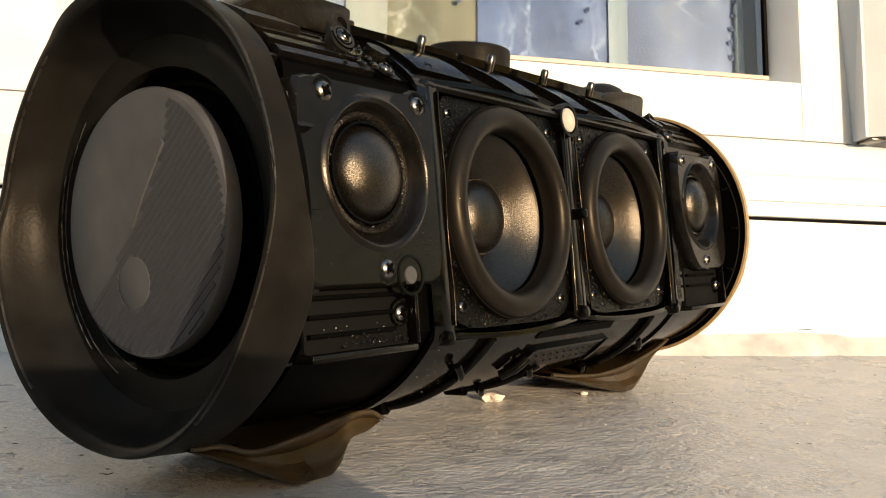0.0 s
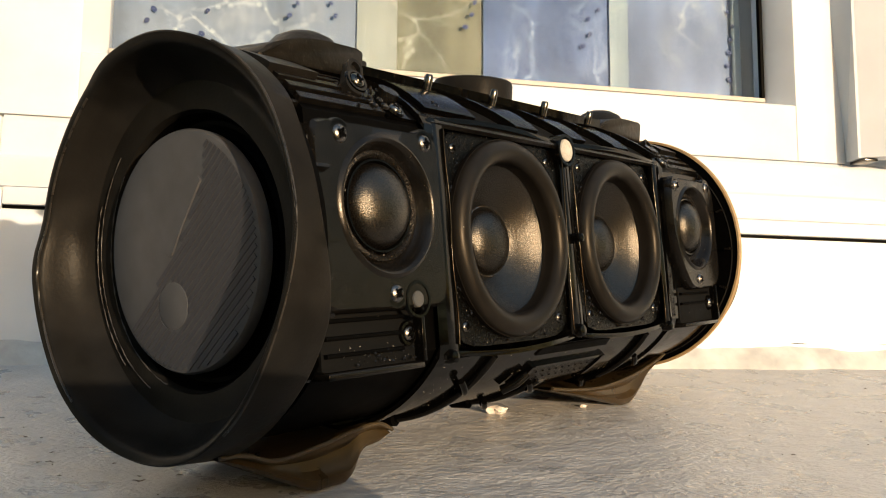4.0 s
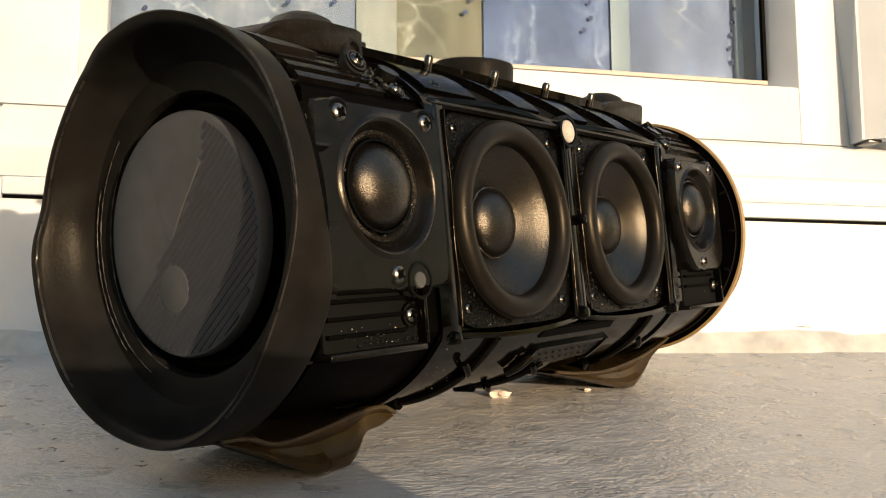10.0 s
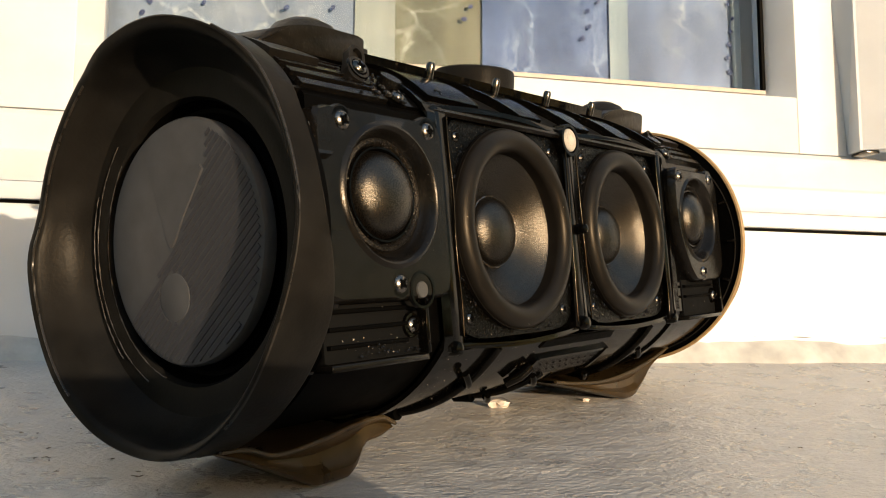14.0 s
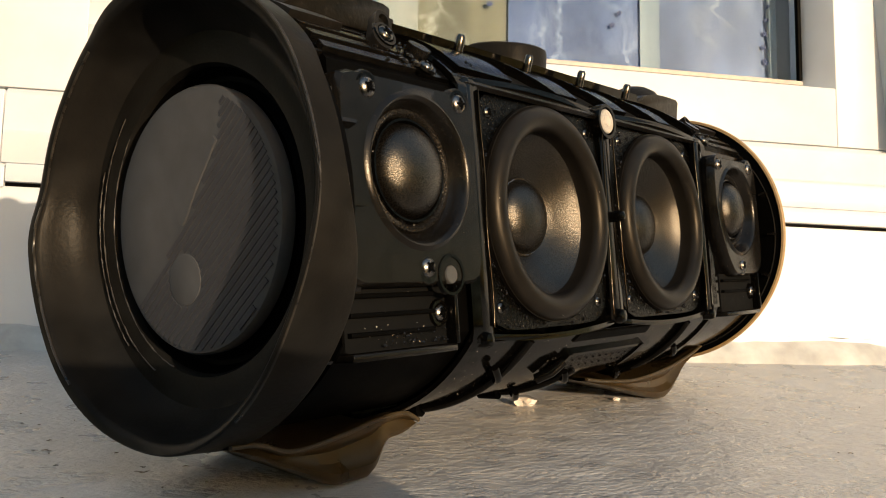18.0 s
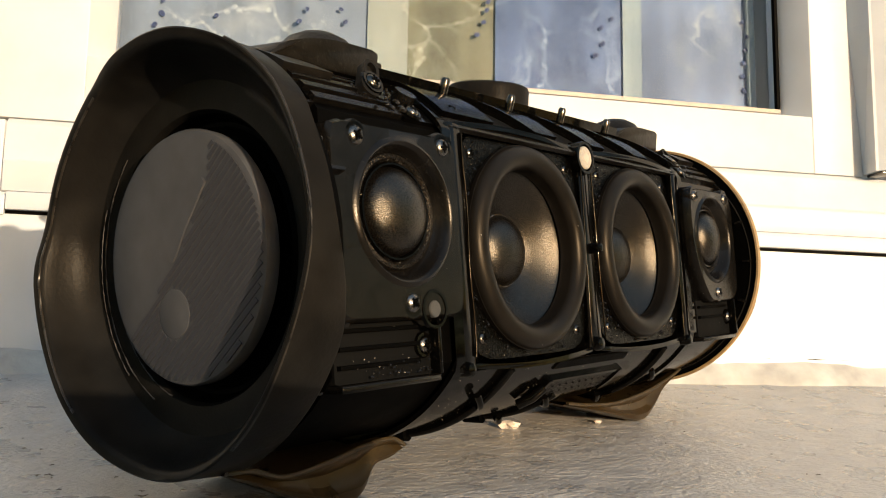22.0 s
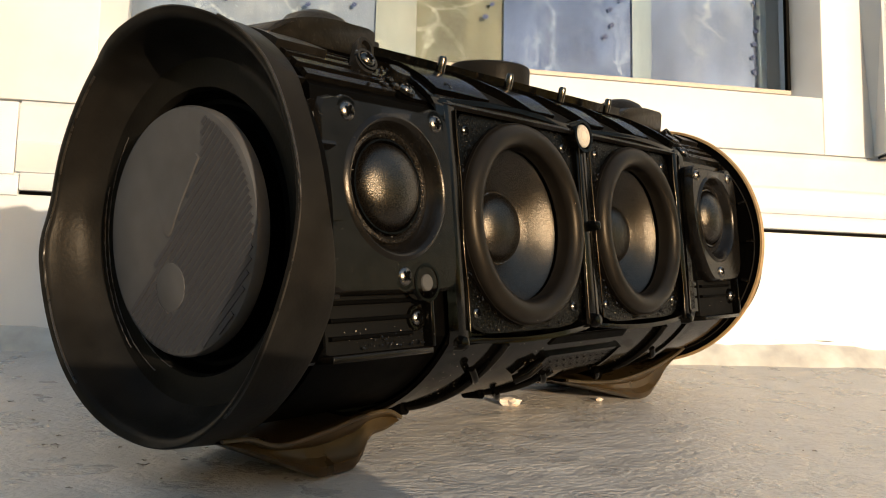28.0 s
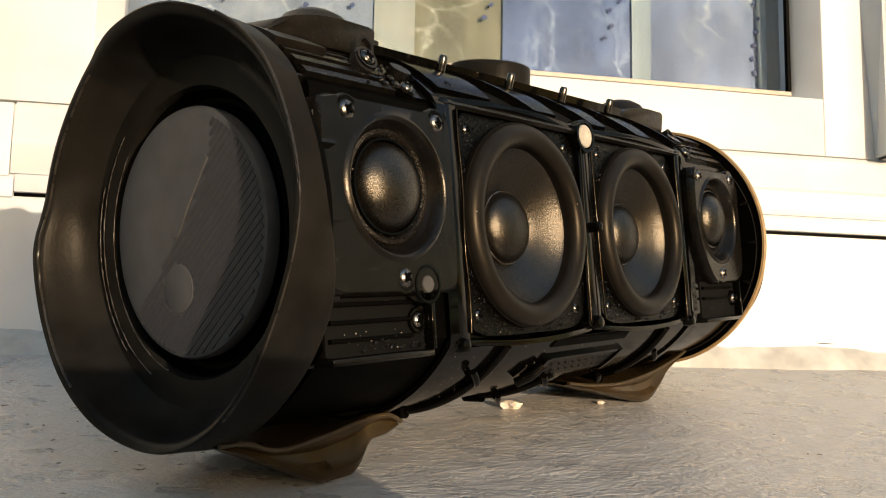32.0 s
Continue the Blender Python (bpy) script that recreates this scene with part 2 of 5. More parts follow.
def lace_material(name, cloth, vine, cloud=0.3, weave=1.0):
    """Net curtain cloth: soft cloudy tone, paler embroidered vines with beads, a little see-through."""
    m = bpy.data.materials.new(name)
    m.use_nodes = True
    nt = m.node_tree
    out = nt.nodes["Material Output"]
    nt.nodes.remove(nt.nodes["Principled BSDF"])
    tc = nt.nodes.new("ShaderNodeTexCoord")

    def noise_at(scale, detail, size=(1, 1, 1)):
        mp = nt.nodes.new("ShaderNodeMapping")
        mp.inputs["Scale"].default_value = size
        nt.links.new(tc.outputs["Object"], mp.inputs[0])
        n = nt.nodes.new("ShaderNodeTexNoise")
        n.inputs["Scale"].default_value, n.inputs["Detail"].default_value = scale, detail
        nt.links.new(mp.outputs[0], n.inputs["Vector"])
        return n

    def ranged(value, a, b, lo, hi):
        r = nt.nodes.new("ShaderNodeMapRange")
        r.inputs[1].default_value, r.inputs[2].default_value, r.inputs[3].default_value, r.inputs[4].default_value = a, b, lo, hi
        nt.links.new(value, r.inputs[0])
        return r.outputs[0]

    def maths(op, a, b):
        k = nt.nodes.new("ShaderNodeMath")
        k.operation, k.use_clamp = op, True
        nt.links.new(a, k.inputs[0])
        nt.links.new(b, k.inputs[1])
        return k.outputs[0]

    warp = noise_at(22, 2)
    bend = nt.nodes.new("ShaderNodeMixRGB")
    bend.blend_type = "LINEAR_LIGHT"
    bend.inputs[0].default_value = 0.025
    nt.links.new(tc.outputs["Object"], bend.inputs[1])
    nt.links.new(warp.outputs["Color"], bend.inputs[2])
    stem = nt.nodes.new("ShaderNodeTexVoronoi")
    stem.feature = "DISTANCE_TO_EDGE"
    stem.inputs["Scale"].default_value = 24
    nt.links.new(bend.outputs[0], stem.inputs["Vector"])
    bead = nt.nodes.new("ShaderNodeTexVoronoi")
    bead.inputs["Scale"].default_value = 190
    nt.links.new(tc.outputs["Object"], bead.inputs["Vector"])
    patchy = ranged(noise_at(16, 2).outputs["Fac"], 0.44, 0.6, 0.0, 1.0)
    beads = maths("MULTIPLY", ranged(bead.outputs["Distance"], 0.25, 0.42, 0.8, 0.0), ranged(stem.outputs["Distance"], 0.03, 0.1, 1.0, 0.0))
    stems = ranged(stem.outputs["Distance"], 0.006, 0.05, 0.5, 0.0)
    veil = ranged(noise_at(60, 5).outputs["Fac"], 0.42, 0.7, 0.0, 0.35)
    sewn = maths("MULTIPLY", maths("ADD", maths("ADD", beads, stems), veil), patchy)
    tone = maths("MULTIPLY", ranged(noise_at(30, 4, (1, 1, 0.7)).outputs["Fac"], 0.32, 0.68, 1 - cloud, 1.0), ranged(noise_at(1.0, 3, (90, 1, 6)).outputs["Fac"], 0.3, 0.7, 0.78, 1.0))
    base = nt.nodes.new("ShaderNodeVectorMath")
    base.operation = "SCALE"
    base.inputs[0].default_value = [1.2 * c for c in cloth]
    nt.links.new(tone, base.inputs["Scale"])
    colour = nt.nodes.new("ShaderNodeMixRGB")
    colour.inputs[2].default_value = (*vine, 1)
    nt.links.new(sewn, colour.inputs[0])
    nt.links.new(base.outputs[0], colour.inputs[1])
    d = nt.nodes.new("ShaderNodeBsdfDiffuse")
    nt.links.new(colour.outputs[0], d.inputs[0])
    tr = nt.nodes.new("ShaderNodeBsdfTransparent")
    mix = nt.nodes.new("ShaderNodeMixShader")
    mix.inputs[0].default_value = weave
    nt.links.new(tr.outputs[0], mix.inputs[1])
    nt.links.new(d.outputs[0], mix.inputs[2])
    nt.links.new(mix.outputs[0], out.inputs[0])
    return m


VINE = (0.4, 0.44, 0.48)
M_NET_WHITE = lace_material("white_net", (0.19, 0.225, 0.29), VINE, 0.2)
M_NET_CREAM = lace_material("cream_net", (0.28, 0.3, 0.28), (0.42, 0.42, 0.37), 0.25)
# olive and blue tints stand in for trees and sky mirrored in the pane
M_NET_TREES = lace_material("tree_reflection_net", (0.18, 0.175, 0.125), (0.33, 0.34, 0.28), 0.35)
M_NET_SKY = lace_material("sky_reflection_net", (0.12, 0.165, 0.3), (0.26, 0.32, 0.45), 0.45)
M_NET_PALE_SKY = lace_material("pale_sky_reflection_net", (0.2, 0.25, 0.38), VINE, 0.35)
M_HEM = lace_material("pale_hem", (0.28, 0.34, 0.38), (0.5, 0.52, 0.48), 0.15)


# ---- mesh helpers ----
def part(name, bm, material, parent=None, label="", smooth=True):
    """Links a bmesh as one mesh object under a thing or a part."""
    bmesh.ops.recalc_face_normals(bm, faces=bm.faces)
    me = bpy.data.meshes.new(name)
    bm.to_mesh(me)
    bm.free()
    me.materials.append(material)
    ob = new(name, me)
    ob.parent = parent
    if smooth:
        for p in me.polygons:
            p.use_smooth = True
        me.set_sharp_from_angle(angle=radians(38))
    if label:
        tagged(ob, label)
    return ob


def thing(name, label, category, matrix=None, group="", kind=""):
    ob = new(name)
    if matrix is not None:
        ob.matrix_world = matrix
    return tagged(ob, label, category, group, kind)


def solid(x0, x1, y0, y1, z0, z1, bevel=0.0, segs=2, m=None):
    bm = bmesh.new()
    bmesh.ops.create_cube(bm, size=1.0)
    for v in bm.verts:
        v.co = Vector(((x0 + x1) / 2 + v.co.x * (x1 - x0), (y0 + y1) / 2 + v.co.y * (y1 - y0), (z0 + z1) / 2 + v.co.z * (z1 - z0)))
    if bevel:
        bmesh.ops.bevel(bm, geom=bm.edges[:], offset=bevel, segments=segs, affect="EDGES", profile=0.5)
    if m is not None:
        bmesh.ops.transform(bm, matrix=m, verts=bm.verts)
    return bm


def prism(points, y0, y1, bevel=0.0, m=None):
    """A flat outline of (x, z) pushed from y0 to y1."""
    bm = bmesh.new()
    a = [bm.verts.new((x, y0, z)) for x, z in points]
    b = [bm.verts.new((x, y1, z)) for x, z in points]
    bm.faces.new(a)
    bm.faces.new(b[::-1])
    k = len(points)
    for i in range(k):
        bm.faces.new((a[i], b[i], b[(i + 1) % k], a[(i + 1) % k]))
    if bevel:
        bmesh.ops.bevel(bm, geom=bm.edges[:], offset=bevel, segments=2, affect="EDGES", profile=0.5)
    if m is not None:
        bmesh.ops.transform(bm, matrix=m, verts=bm.verts)
    return bm


def lathe(profile, segs=48, m=None, closed=False):
    """Turns a profile of (radius, height) about the z axis."""
    bm = bmesh.new()
    rings = []
    for r, h in profile:
        if r < 1e-6:
            rings.append([bm.verts.new((0, 0, h))])
        else:
            rings.append([bm.verts.new((r * math.cos(2 * math.pi * i / segs), r * math.sin(2 * math.pi * i / segs), h)) for i in range(segs)])
    pairs = list(zip(rings, rings[1:])) + ([(rings[-1], rings[0])] if closed else [])
    for a, b in pairs:
        for i in range(segs):
            j = (i + 1) % segs
            if len(a) == 1 and len(b) == 1:
                continue
            if len(a) == 1:
                bm.faces.new((a[0], b[i], b[j]))
            elif len(b) == 1:
                bm.faces.new((a[i], a[j], b[0]))
            else:
                bm.faces.new((a[i], a[j], b[j], b[i]))
    if m is not None:
        bmesh.ops.transform(bm, matrix=m, verts=bm.verts)
    return bm


def tube(points, radius, segs=10, taper=None):
    """A round bar along a line of points, with rounded ends."""
    bm = bmesh.new()
    rings = []
    k = len(points)
    up = Vector((0.13, 0.31, 0.94))
    for i, p in enumerate(points):
        d = (Vector(points[min(i + 1, k - 1)]) - Vector(points[max(i - 1, 0)])).normalized()
        s = d.cross(up).normalized()
        t = d.cross(s)
        r = radius * (taper(i / (k - 1)) if taper else 1.0)
        rings.append([bm.verts.new(Vector(p) + r * (math.cos(2 * math.pi * j / segs) * s + math.sin(2 * math.pi * j / segs) * t)) for j in range(segs)])
    for a, b in zip(rings, rings[1:]):
        for j in range(segs):
            bm.faces.new((a[j], a[(j + 1) % segs], b[(j + 1) % segs], b[j]))
    bm.faces.new(rings[0])
    bm.faces.new(rings[-1][::-1])
    return bm


# ---- the sill and the wall ----
SLOPE = math.atan2(0.14884, 0.98885)
SILL = Matrix.Translation((0, 0, -0.0049)) @ Matrix.Rotation(SLOPE, 4, "X")


def build_sill():
    bm = bmesh.new()
    nx, ny = 150, 44
    grid = []
    for j in range(ny + 1):
        row = []
        for i in range(nx + 1):
            x, y = -0.65 + 1.5 * i / nx, -0.2 + 0.375 * j / ny
            h = 0.0006 * (noise.noise((x * 25, y * 60, 0)) - 0.3) + 0.0004 * noise.noise((x * 90, y * 160, 3))
            row.append(bm.verts.new((x, y, h - 0.0003)))
        grid.append(row)
    for j in range(ny):
        for i in range(nx):
            bm.faces.new((grid[j][i], grid[j][i + 1], grid[j + 1][i + 1], grid[j + 1][i]))
    edge = [grid[0][i] for i in range(nx + 1)]
    low = [bm.verts.new((v.co.x, v.co.y, -0.05)) for v in edge]
    for i in range(nx):
        bm.faces.new((edge[i + 1], edge[i], low[i], low[i + 1]))
    ob = part("window_sill", bm, M_SILL)
    ob.matrix_world = SILL
    tagged(ob, "grey painted concrete sill with scuffs, sloping to the outside", "sill", kind="structure")


build_sill()


def wavy_fillet():
    """The rough mortar bead between sill and wall."""
    bm = bmesh.new()
    k = 160
    rows = []
    prof = [(0.139, 0.0125), (0.1405, 0.0185), (0.1435, 0.0235), (0.1475, 0.0285), (0.1495, 0.0318)]
    for i in range(k + 1):
        x = -0.65 + 1.5 * i / k
        w = 0.0018 * noise.noise((x * 18, 0, 5)) + 0.0009 * noise.noise((x * 70, 2, 0))
        rows.append([bm.verts.new((x, y - (0.6 + 0.4 * (j == 1)) * w * (j < 4), z + 0.7 * w * (0 < j < 4) + (0.15 * w if j == 4 else 0))) for j, (y, z) in enumerate(prof)])
    for a, b in zip(rows, rows[1:]):
        for j in range(len(prof) - 1):
            bm.faces.new((a[j], b[j], b[j + 1], a[j + 1]))
    bead = part("mortar_bead", bm, M_PLASTER)
    line = [(0.07 + 0.42 * i / 40, 0.1484 - 0.0006 * noise.noise((i * 0.7, 1, 0)), 0.0322 + 0.0007 * noise.noise((i * 0.33, 0, 2))) for i in range(41)]
    part("crack", tube(line, 0.0005, 6, lambda f: 0.5 + 0.5 * math.sin(f * 23) ** 2), M_MATTE, bead, "dark hairline crack along the bead")
    tagged(bead, "uneven cream mortar bead along the foot of the wall", "mortar", kind="structure")


wavy_fillet()
tagged(part("wall_north", solid(-0.9, 1.1, 0.148, 0.32, -1.21, 0.1), M_WHITE), "white painted wall below the window", "wall", kind="structure")
tagged(part("ground", solid(-300, 300, -300, 300, -1.25, -1.2), M_GRASS), "dark lawn below the window", "ground", kind="structure")


def build_window():
    win = thing("window_1", "white painted window with a lace net curtain behind the glass", "window", kind="structure")
    # stepped sill profile under the frame, as an outline of (y, z)
    def along(name, x0, x1, prof, label=""):
        bm = bmesh.new()
        a = [bm.verts.new((x0, y, z)) for y, z in prof]
        b = [bm.verts.new((x1, y, z)) for y, z in prof]
        bm.faces.new(a)
        bm.faces.new(b[::-1])
        for i in range(len(prof)):
            bm.faces.new((a[i], b[i], b[(i + 1) % len(prof)], a[(i + 1) % len(prof)]))
        bmesh.ops.bevel(bm, geom=bm.edges[:], offset=0.0007, segments=2, affect="EDGES", profile=0.5)
        return part(name, bm, M_WHITE, win, label)

    along("drip_ledge", -0.219, 1.0, [(0.145, 0.1018), (0.145, 0.1115), (0.17, 0.1132), (0.17, 0.1018)], "white ledge strip with a dark gap under it")
    along("drip_ledge", -0.9, -0.2195, [(0.146, 0.099), (0.146, 0.11), (0.17, 0.112), (0.17, 0.099)])
    part("backing", solid(-0.88, -0.2, 0.1497, 0.164, 0.1003, 0.1507, 0.0), M_WHITE, win)
    # black strip stands in for the shadow in the gap under the ledge
    part("gap_shade", solid(-0.219, 1.0, 0.1474, 0.165, 0.0998, 0.1016, 0.0), M_MATTE, win, "black strip standing in for the shaded gap under the ledge")
    along("lower_frame", -0.222, 1.0, [(0.17, 0.1134), (0.1468, 0.1119), (0.1462, 0.128), (0.1477, 0.1293), (0.1477, 0.149), (0.1492, 0.1522), (0.17, 0.1522)])
    along("lower_frame", -0.9, -0.2228, [(0.1482, 0.1108), (0.1482, 0.1512), (0.17, 0.1515), (0.17, 0.1122)])
    rail = along("bottom_rail", -0.1839, 0.2645, [(0.148, 0.1524), (0.148, 0.19), (0.1688, 0.197), (0.18, 0.197), (0.18, 0.1524)])
    # stiles, with the slanted inner reveal
    for xs in ([(0.2648, 0.148), (0.3, 0.148), (0.3, 0.18), (0.2536, 0.18), (0.2536, 0.1688)], [(-0.34, 0.148), (-0.1842, 0.148), (-0.1728, 0.1688), (-0.1728, 0.18), (-0.34, 0.18)]):
        bm = bmesh.new()
        lo = [bm.verts.new((x, y, 0.1524)) for x, y in xs]
        hi = [bm.verts.new((x, y, 0.75)) for x, y in xs]
        bm.faces.new(lo)
        bm.faces.new(hi[::-1])
        for i in range(len(xs)):
            bm.faces.new((lo[i], lo[(i + 1) % len(xs)], hi[(i + 1) % len(xs)], hi[i]))
        bmesh.ops.bevel(bm, geom=bm.edges[:], offset=0.0006, segments=2, affect="EDGES", profile=0.5)
        part("stile", bm, M_WHITE, win)
    part("top_rail", solid(-0.1839, 0.2645, 0.148, 0.18, 0.72, 0.75, 0.0008), M_WHITE, win)
    bead = solid(-0.1725, 0.2533, 0.1655, 0.169, 0.1965, 0.1995, 0.0006)
    part("glazing_seal", bead, M_TANSEAL, win, "thin beige glazing seal")
    seal = solid(0.2505, 0.2533, 0.1655, 0.169, 0.1997, 0.72, 0.0006)
    part("glazing_seal", seal, M_MATTE, win, "thin dark glazing seal")
    pane = part("pane", solid(-0.1727, 0.2535, 0.1702, 0.1722, 0.198, 0.72), M_GLASS, win, "clear glass pane mirroring the sky", smooth=False)
    pane.visible_shadow = False
    return win


M_TANSEAL = principled("beige_seal", (0.42, 0.36, 0.31), 0.6, var=0.1)
build_window()


def build_casement():
    """The next casement, standing a little open so that its shaded edge shows."""
    c = thing("window_2", "white casement standing ajar with its edge in shade", "window", kind="structure")
    bm = bmesh.new()
    rings = []
    for z, lean in ((0.1535, 0.3008), (0.2533, 0.2937), (0.30, 0.2935), (0.75, 0.2935)):
        rings.append([bm.verts.new((x, y, z)) for x, y in ((lean, 0.1478), (0.2995, 0.134), (0.3012, 0.1335), (0.42, 0.0553), (0.43, 0.0653))])
    for lo, hi in zip(rings, rings[1:]):
        for i in range(5):
            bm.faces.new((lo[i], lo[(i + 1) % 5], hi[(i + 1) % 5], hi[i]))
    bm.faces.new(rings[0])
    bm.faces.new(rings[-1][::-1])
    part("casement_frame", bm, M_WHITE, c, smooth=False)
    part("hinge", solid(0.3025, 0.3125, 0.132, 0.147, 0.1515, 0.1533, 0.0004), M_DARKSTEEL, c, "small dark hinge at the bottom edge")
    tagged(part("wall_east", solid(0.3002, 1.1, 0.1493, 0.32, 0.1516, 0.9), M_WHITE), "white window post beside the glass", "wall", kind="structure")
    tagged(part("wall_west", solid(-0.9, -0.3402, 0.149, 0.32, 0.1516, 0.9), M_WHITE), "white window post beside the glass", "wall", kind="structure")
    tagged(part("wall_top", solid(-0.9, 1.1, 0.149, 0.32, 0.7505, 1.3), M_WHITE), "white lintel above the window", "wall", kind="structure")


build_casement()


def build_room():
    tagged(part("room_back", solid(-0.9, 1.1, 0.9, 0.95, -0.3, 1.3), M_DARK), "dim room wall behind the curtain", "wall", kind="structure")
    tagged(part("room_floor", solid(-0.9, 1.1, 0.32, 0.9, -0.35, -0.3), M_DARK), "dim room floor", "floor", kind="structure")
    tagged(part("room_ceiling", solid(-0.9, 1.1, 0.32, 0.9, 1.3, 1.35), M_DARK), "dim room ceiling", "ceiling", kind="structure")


build_room()


def build_curtain():
    """A net curtain in soft folds, with rows of small eyelets."""
    cur = thing("lace_curtain", "white lace net curtain in soft folds behind the window", "curtain")
    nz = 24

    def fold(x, z):
        return 0.185 + 0.004 * math.sin(x * 52 + 0.8) + 0.002 * math.sin(x * 131 + 2 * z) + 0.0015 * noise.noise((x * 20, z * 5, 1))

    def width_of_net(name, a, c, off, material, label):
        bm = bmesh.new()
        nx = max(8, int((c - a) / 0.003))
        rows = [[bm.verts.new((a + (c - a) * i / nx, fold(a + (c - a) * i / nx, 0.17 + 0.56 * j / nz) + off, 0.17 + 0.56 * j / nz)) for i in range(nx + 1)] for j in range(nz + 1)]
        for p, q in zip(rows, rows[1:]):
            for i in range(nx):
                bm.faces.new((p[i], p[i + 1], q[i + 1], q[i]))
        part(name, bm, material, cur, label)

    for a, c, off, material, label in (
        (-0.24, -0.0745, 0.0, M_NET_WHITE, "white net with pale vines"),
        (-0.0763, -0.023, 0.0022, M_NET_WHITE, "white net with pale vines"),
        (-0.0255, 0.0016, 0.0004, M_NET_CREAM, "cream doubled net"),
        # the next three bands carry the mirrored garden and sky as cloth tint
        (0.0004, 0.0605, 0.0026, M_NET_TREES, "net tinted olive for the trees mirrored in the glass"),
        (0.059, 0.152, 0.0006, M_NET_SKY, "net tinted blue-grey for the sky mirrored in the glass"),
        (0.16, 0.2496, 0.0006, M_NET_PALE_SKY, "net with beaded vines, tinted pale blue for the mirrored sky"),
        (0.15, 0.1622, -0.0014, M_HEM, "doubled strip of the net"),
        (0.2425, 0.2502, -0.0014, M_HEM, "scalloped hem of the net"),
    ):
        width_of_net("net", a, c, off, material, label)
    hole = M_EYELET
    rng = random.Random(4)
    for sx, sz, dx, dz, k in EYELETS:
        for i in range(k):
            f = i / (k - 1)
            x, z = sx + dx * f + 0.003 * math.sin(6 * f) + rng.uniform(-0.001, 0.001), sz + dz * f
            r = 0.0019 * rng.uniform(0.8, 1.15)
            ring = lathe([(r * 0.2, 0), (r, 0), (r * 1.05, 0.0004), (r * 0.2, 0.0006)], 10, Matrix.Translation((x, fold(x, z) - 0.0016, z)) @ Matrix.Rotation(math.pi / 2, 4, "X") @ Matrix.Rotation(rng.uniform(0, 3), 4, "Z") @ Matrix.Diagonal((1, 0.75, 1, 1)), closed=True)
            part("eyelet", ring, hole, cur)


EYELETS = (
    (-0.153, 0.247, 0.004, -0.032, 5), (-0.118, 0.25, -0.003, -0.03, 3), (-0.0645, 0.2425, -0.0035, -0.008, 2), (-0.0425, 0.2455, 0.003, -0.008, 2),
    (-0.0555, 0.258, 0.002, -0.006, 2), (0.0505, 0.2475, -0.003, -0.009, 2), (0.0545, 0.262, -0.001, -0.006, 2), (0.1405, 0.2605, -0.006, -0.008, 2),
    (0.1345, 0.2415, -0.005, -0.009, 2), (0.2405, 0.268, 0.0, -0.05, 6),
)
M_EYELET = principled("eyelet_shadow_cloth", (0.05, 0.065, 0.14), 0.9)
build_curtain()


def far_trees():
    """A ragged row of dark garden trees behind the camera, with a gap where the low sun stands."""
    rng = random.Random(12)
    bm = bmesh.new()
    sun_az = math.degrees(math.atan2(SUN_TO.x, -SUN_TO.y))
    for i in range(26000):
        az = rng.uniform(-115, 115)
        gap = abs(az - sun_az)
        tall = 4.2 + 1.6 * noise.noise((az * 0.06, 3, 0)) + 1.3 * noise.noise((az * 0.25, 0, 7))
        if gap < 20:
            tall = min(tall, 0.0) if gap < 14 else tall * (gap - 14) / 6
        if tall <= 0.15:
            continue
        z = -1.2 + rng.random() ** 0.8 * (tall + 1.2)
        if gap < 14 and z > -0.6:
            continue
        d = rng.uniform(8.0, 10.5)
        c = Vector((d * math.sin(radians(az)), -d * math.cos(radians(az)), z))
        size = rng.uniform(0.06, 0.18)
        u = Vector((rng.uniform(-1, 1), rng.uniform(-1, 1), rng.uniform(-1, 1))).normalized()
        v = u.orthogonal().normalized()
        k = [bm.verts.new(c + size * p) for p in (u, 0.5 * v, -u, -0.5 * v)]
        bm.faces.new(k)
    ob = part("tree_row", bm, M_LEAF, smooth=False)
    tagged(ob, "far row of dark garden trees opposite the window", "trees", kind="stuff")


far_trees()

def eased(table, x):
    """A smooth line through a few (place, height) knots."""
    last = len(table) - 1
    x = min(max(x, table[0][0]), table[last][0])
    i = max(k for k in range(last) if table[k][0] <= x)
    (a, p), (b, q) = table[i], table[i + 1]

    def slope(k):
        lo, hi = table[max(0, k - 1)], table[min(last, k + 1)]
        return (hi[1] - lo[1]) / (hi[0] - lo[0])

    f, h = (x - a) / (b - a), b - a
    return (2 * f**3 - 3 * f**2 + 1) * p + (f**3 - 2 * f**2 + f) * h * slope(i) + (3 * f**2 - 2 * f**3) * q + (f**3 - f**2) * h * slope(i + 1)


# ---- the loudspeaker ----
SPEAKER = Matrix(((0.76982, -0.63825, 0.00405, -0.0002), (0.63161, 0.76087, -0.14884, 0.0009), (0.09192, 0.11714, 0.98885, -0.0048), (0, 0, 0, 1)))
AY, AZ = -0.005, 0.0705
# the front plane: x along the tube, then up the front, then out of it
FRONT = Matrix(((1, 0, 0, 0), (0, 0.150, -0.9887, -0.0481), (0, 0.9887, 0.150, 0.0778), (0, 0, 0, 1)))
AU, AN = -0.0008, -0.0437
speaker = thing("loudspeaker", "black tube loudspeaker with its grille taken off, standing on two feet", "loudspeaker", SPEAKER)


def on_tube(x, deg, r):
    """A point at an angle round the tube: 0 faces the front, 90 is up."""
    a = radians(deg)
    return Vector((x, AY - r * math.cos(a), AZ + r * math.sin(a)))


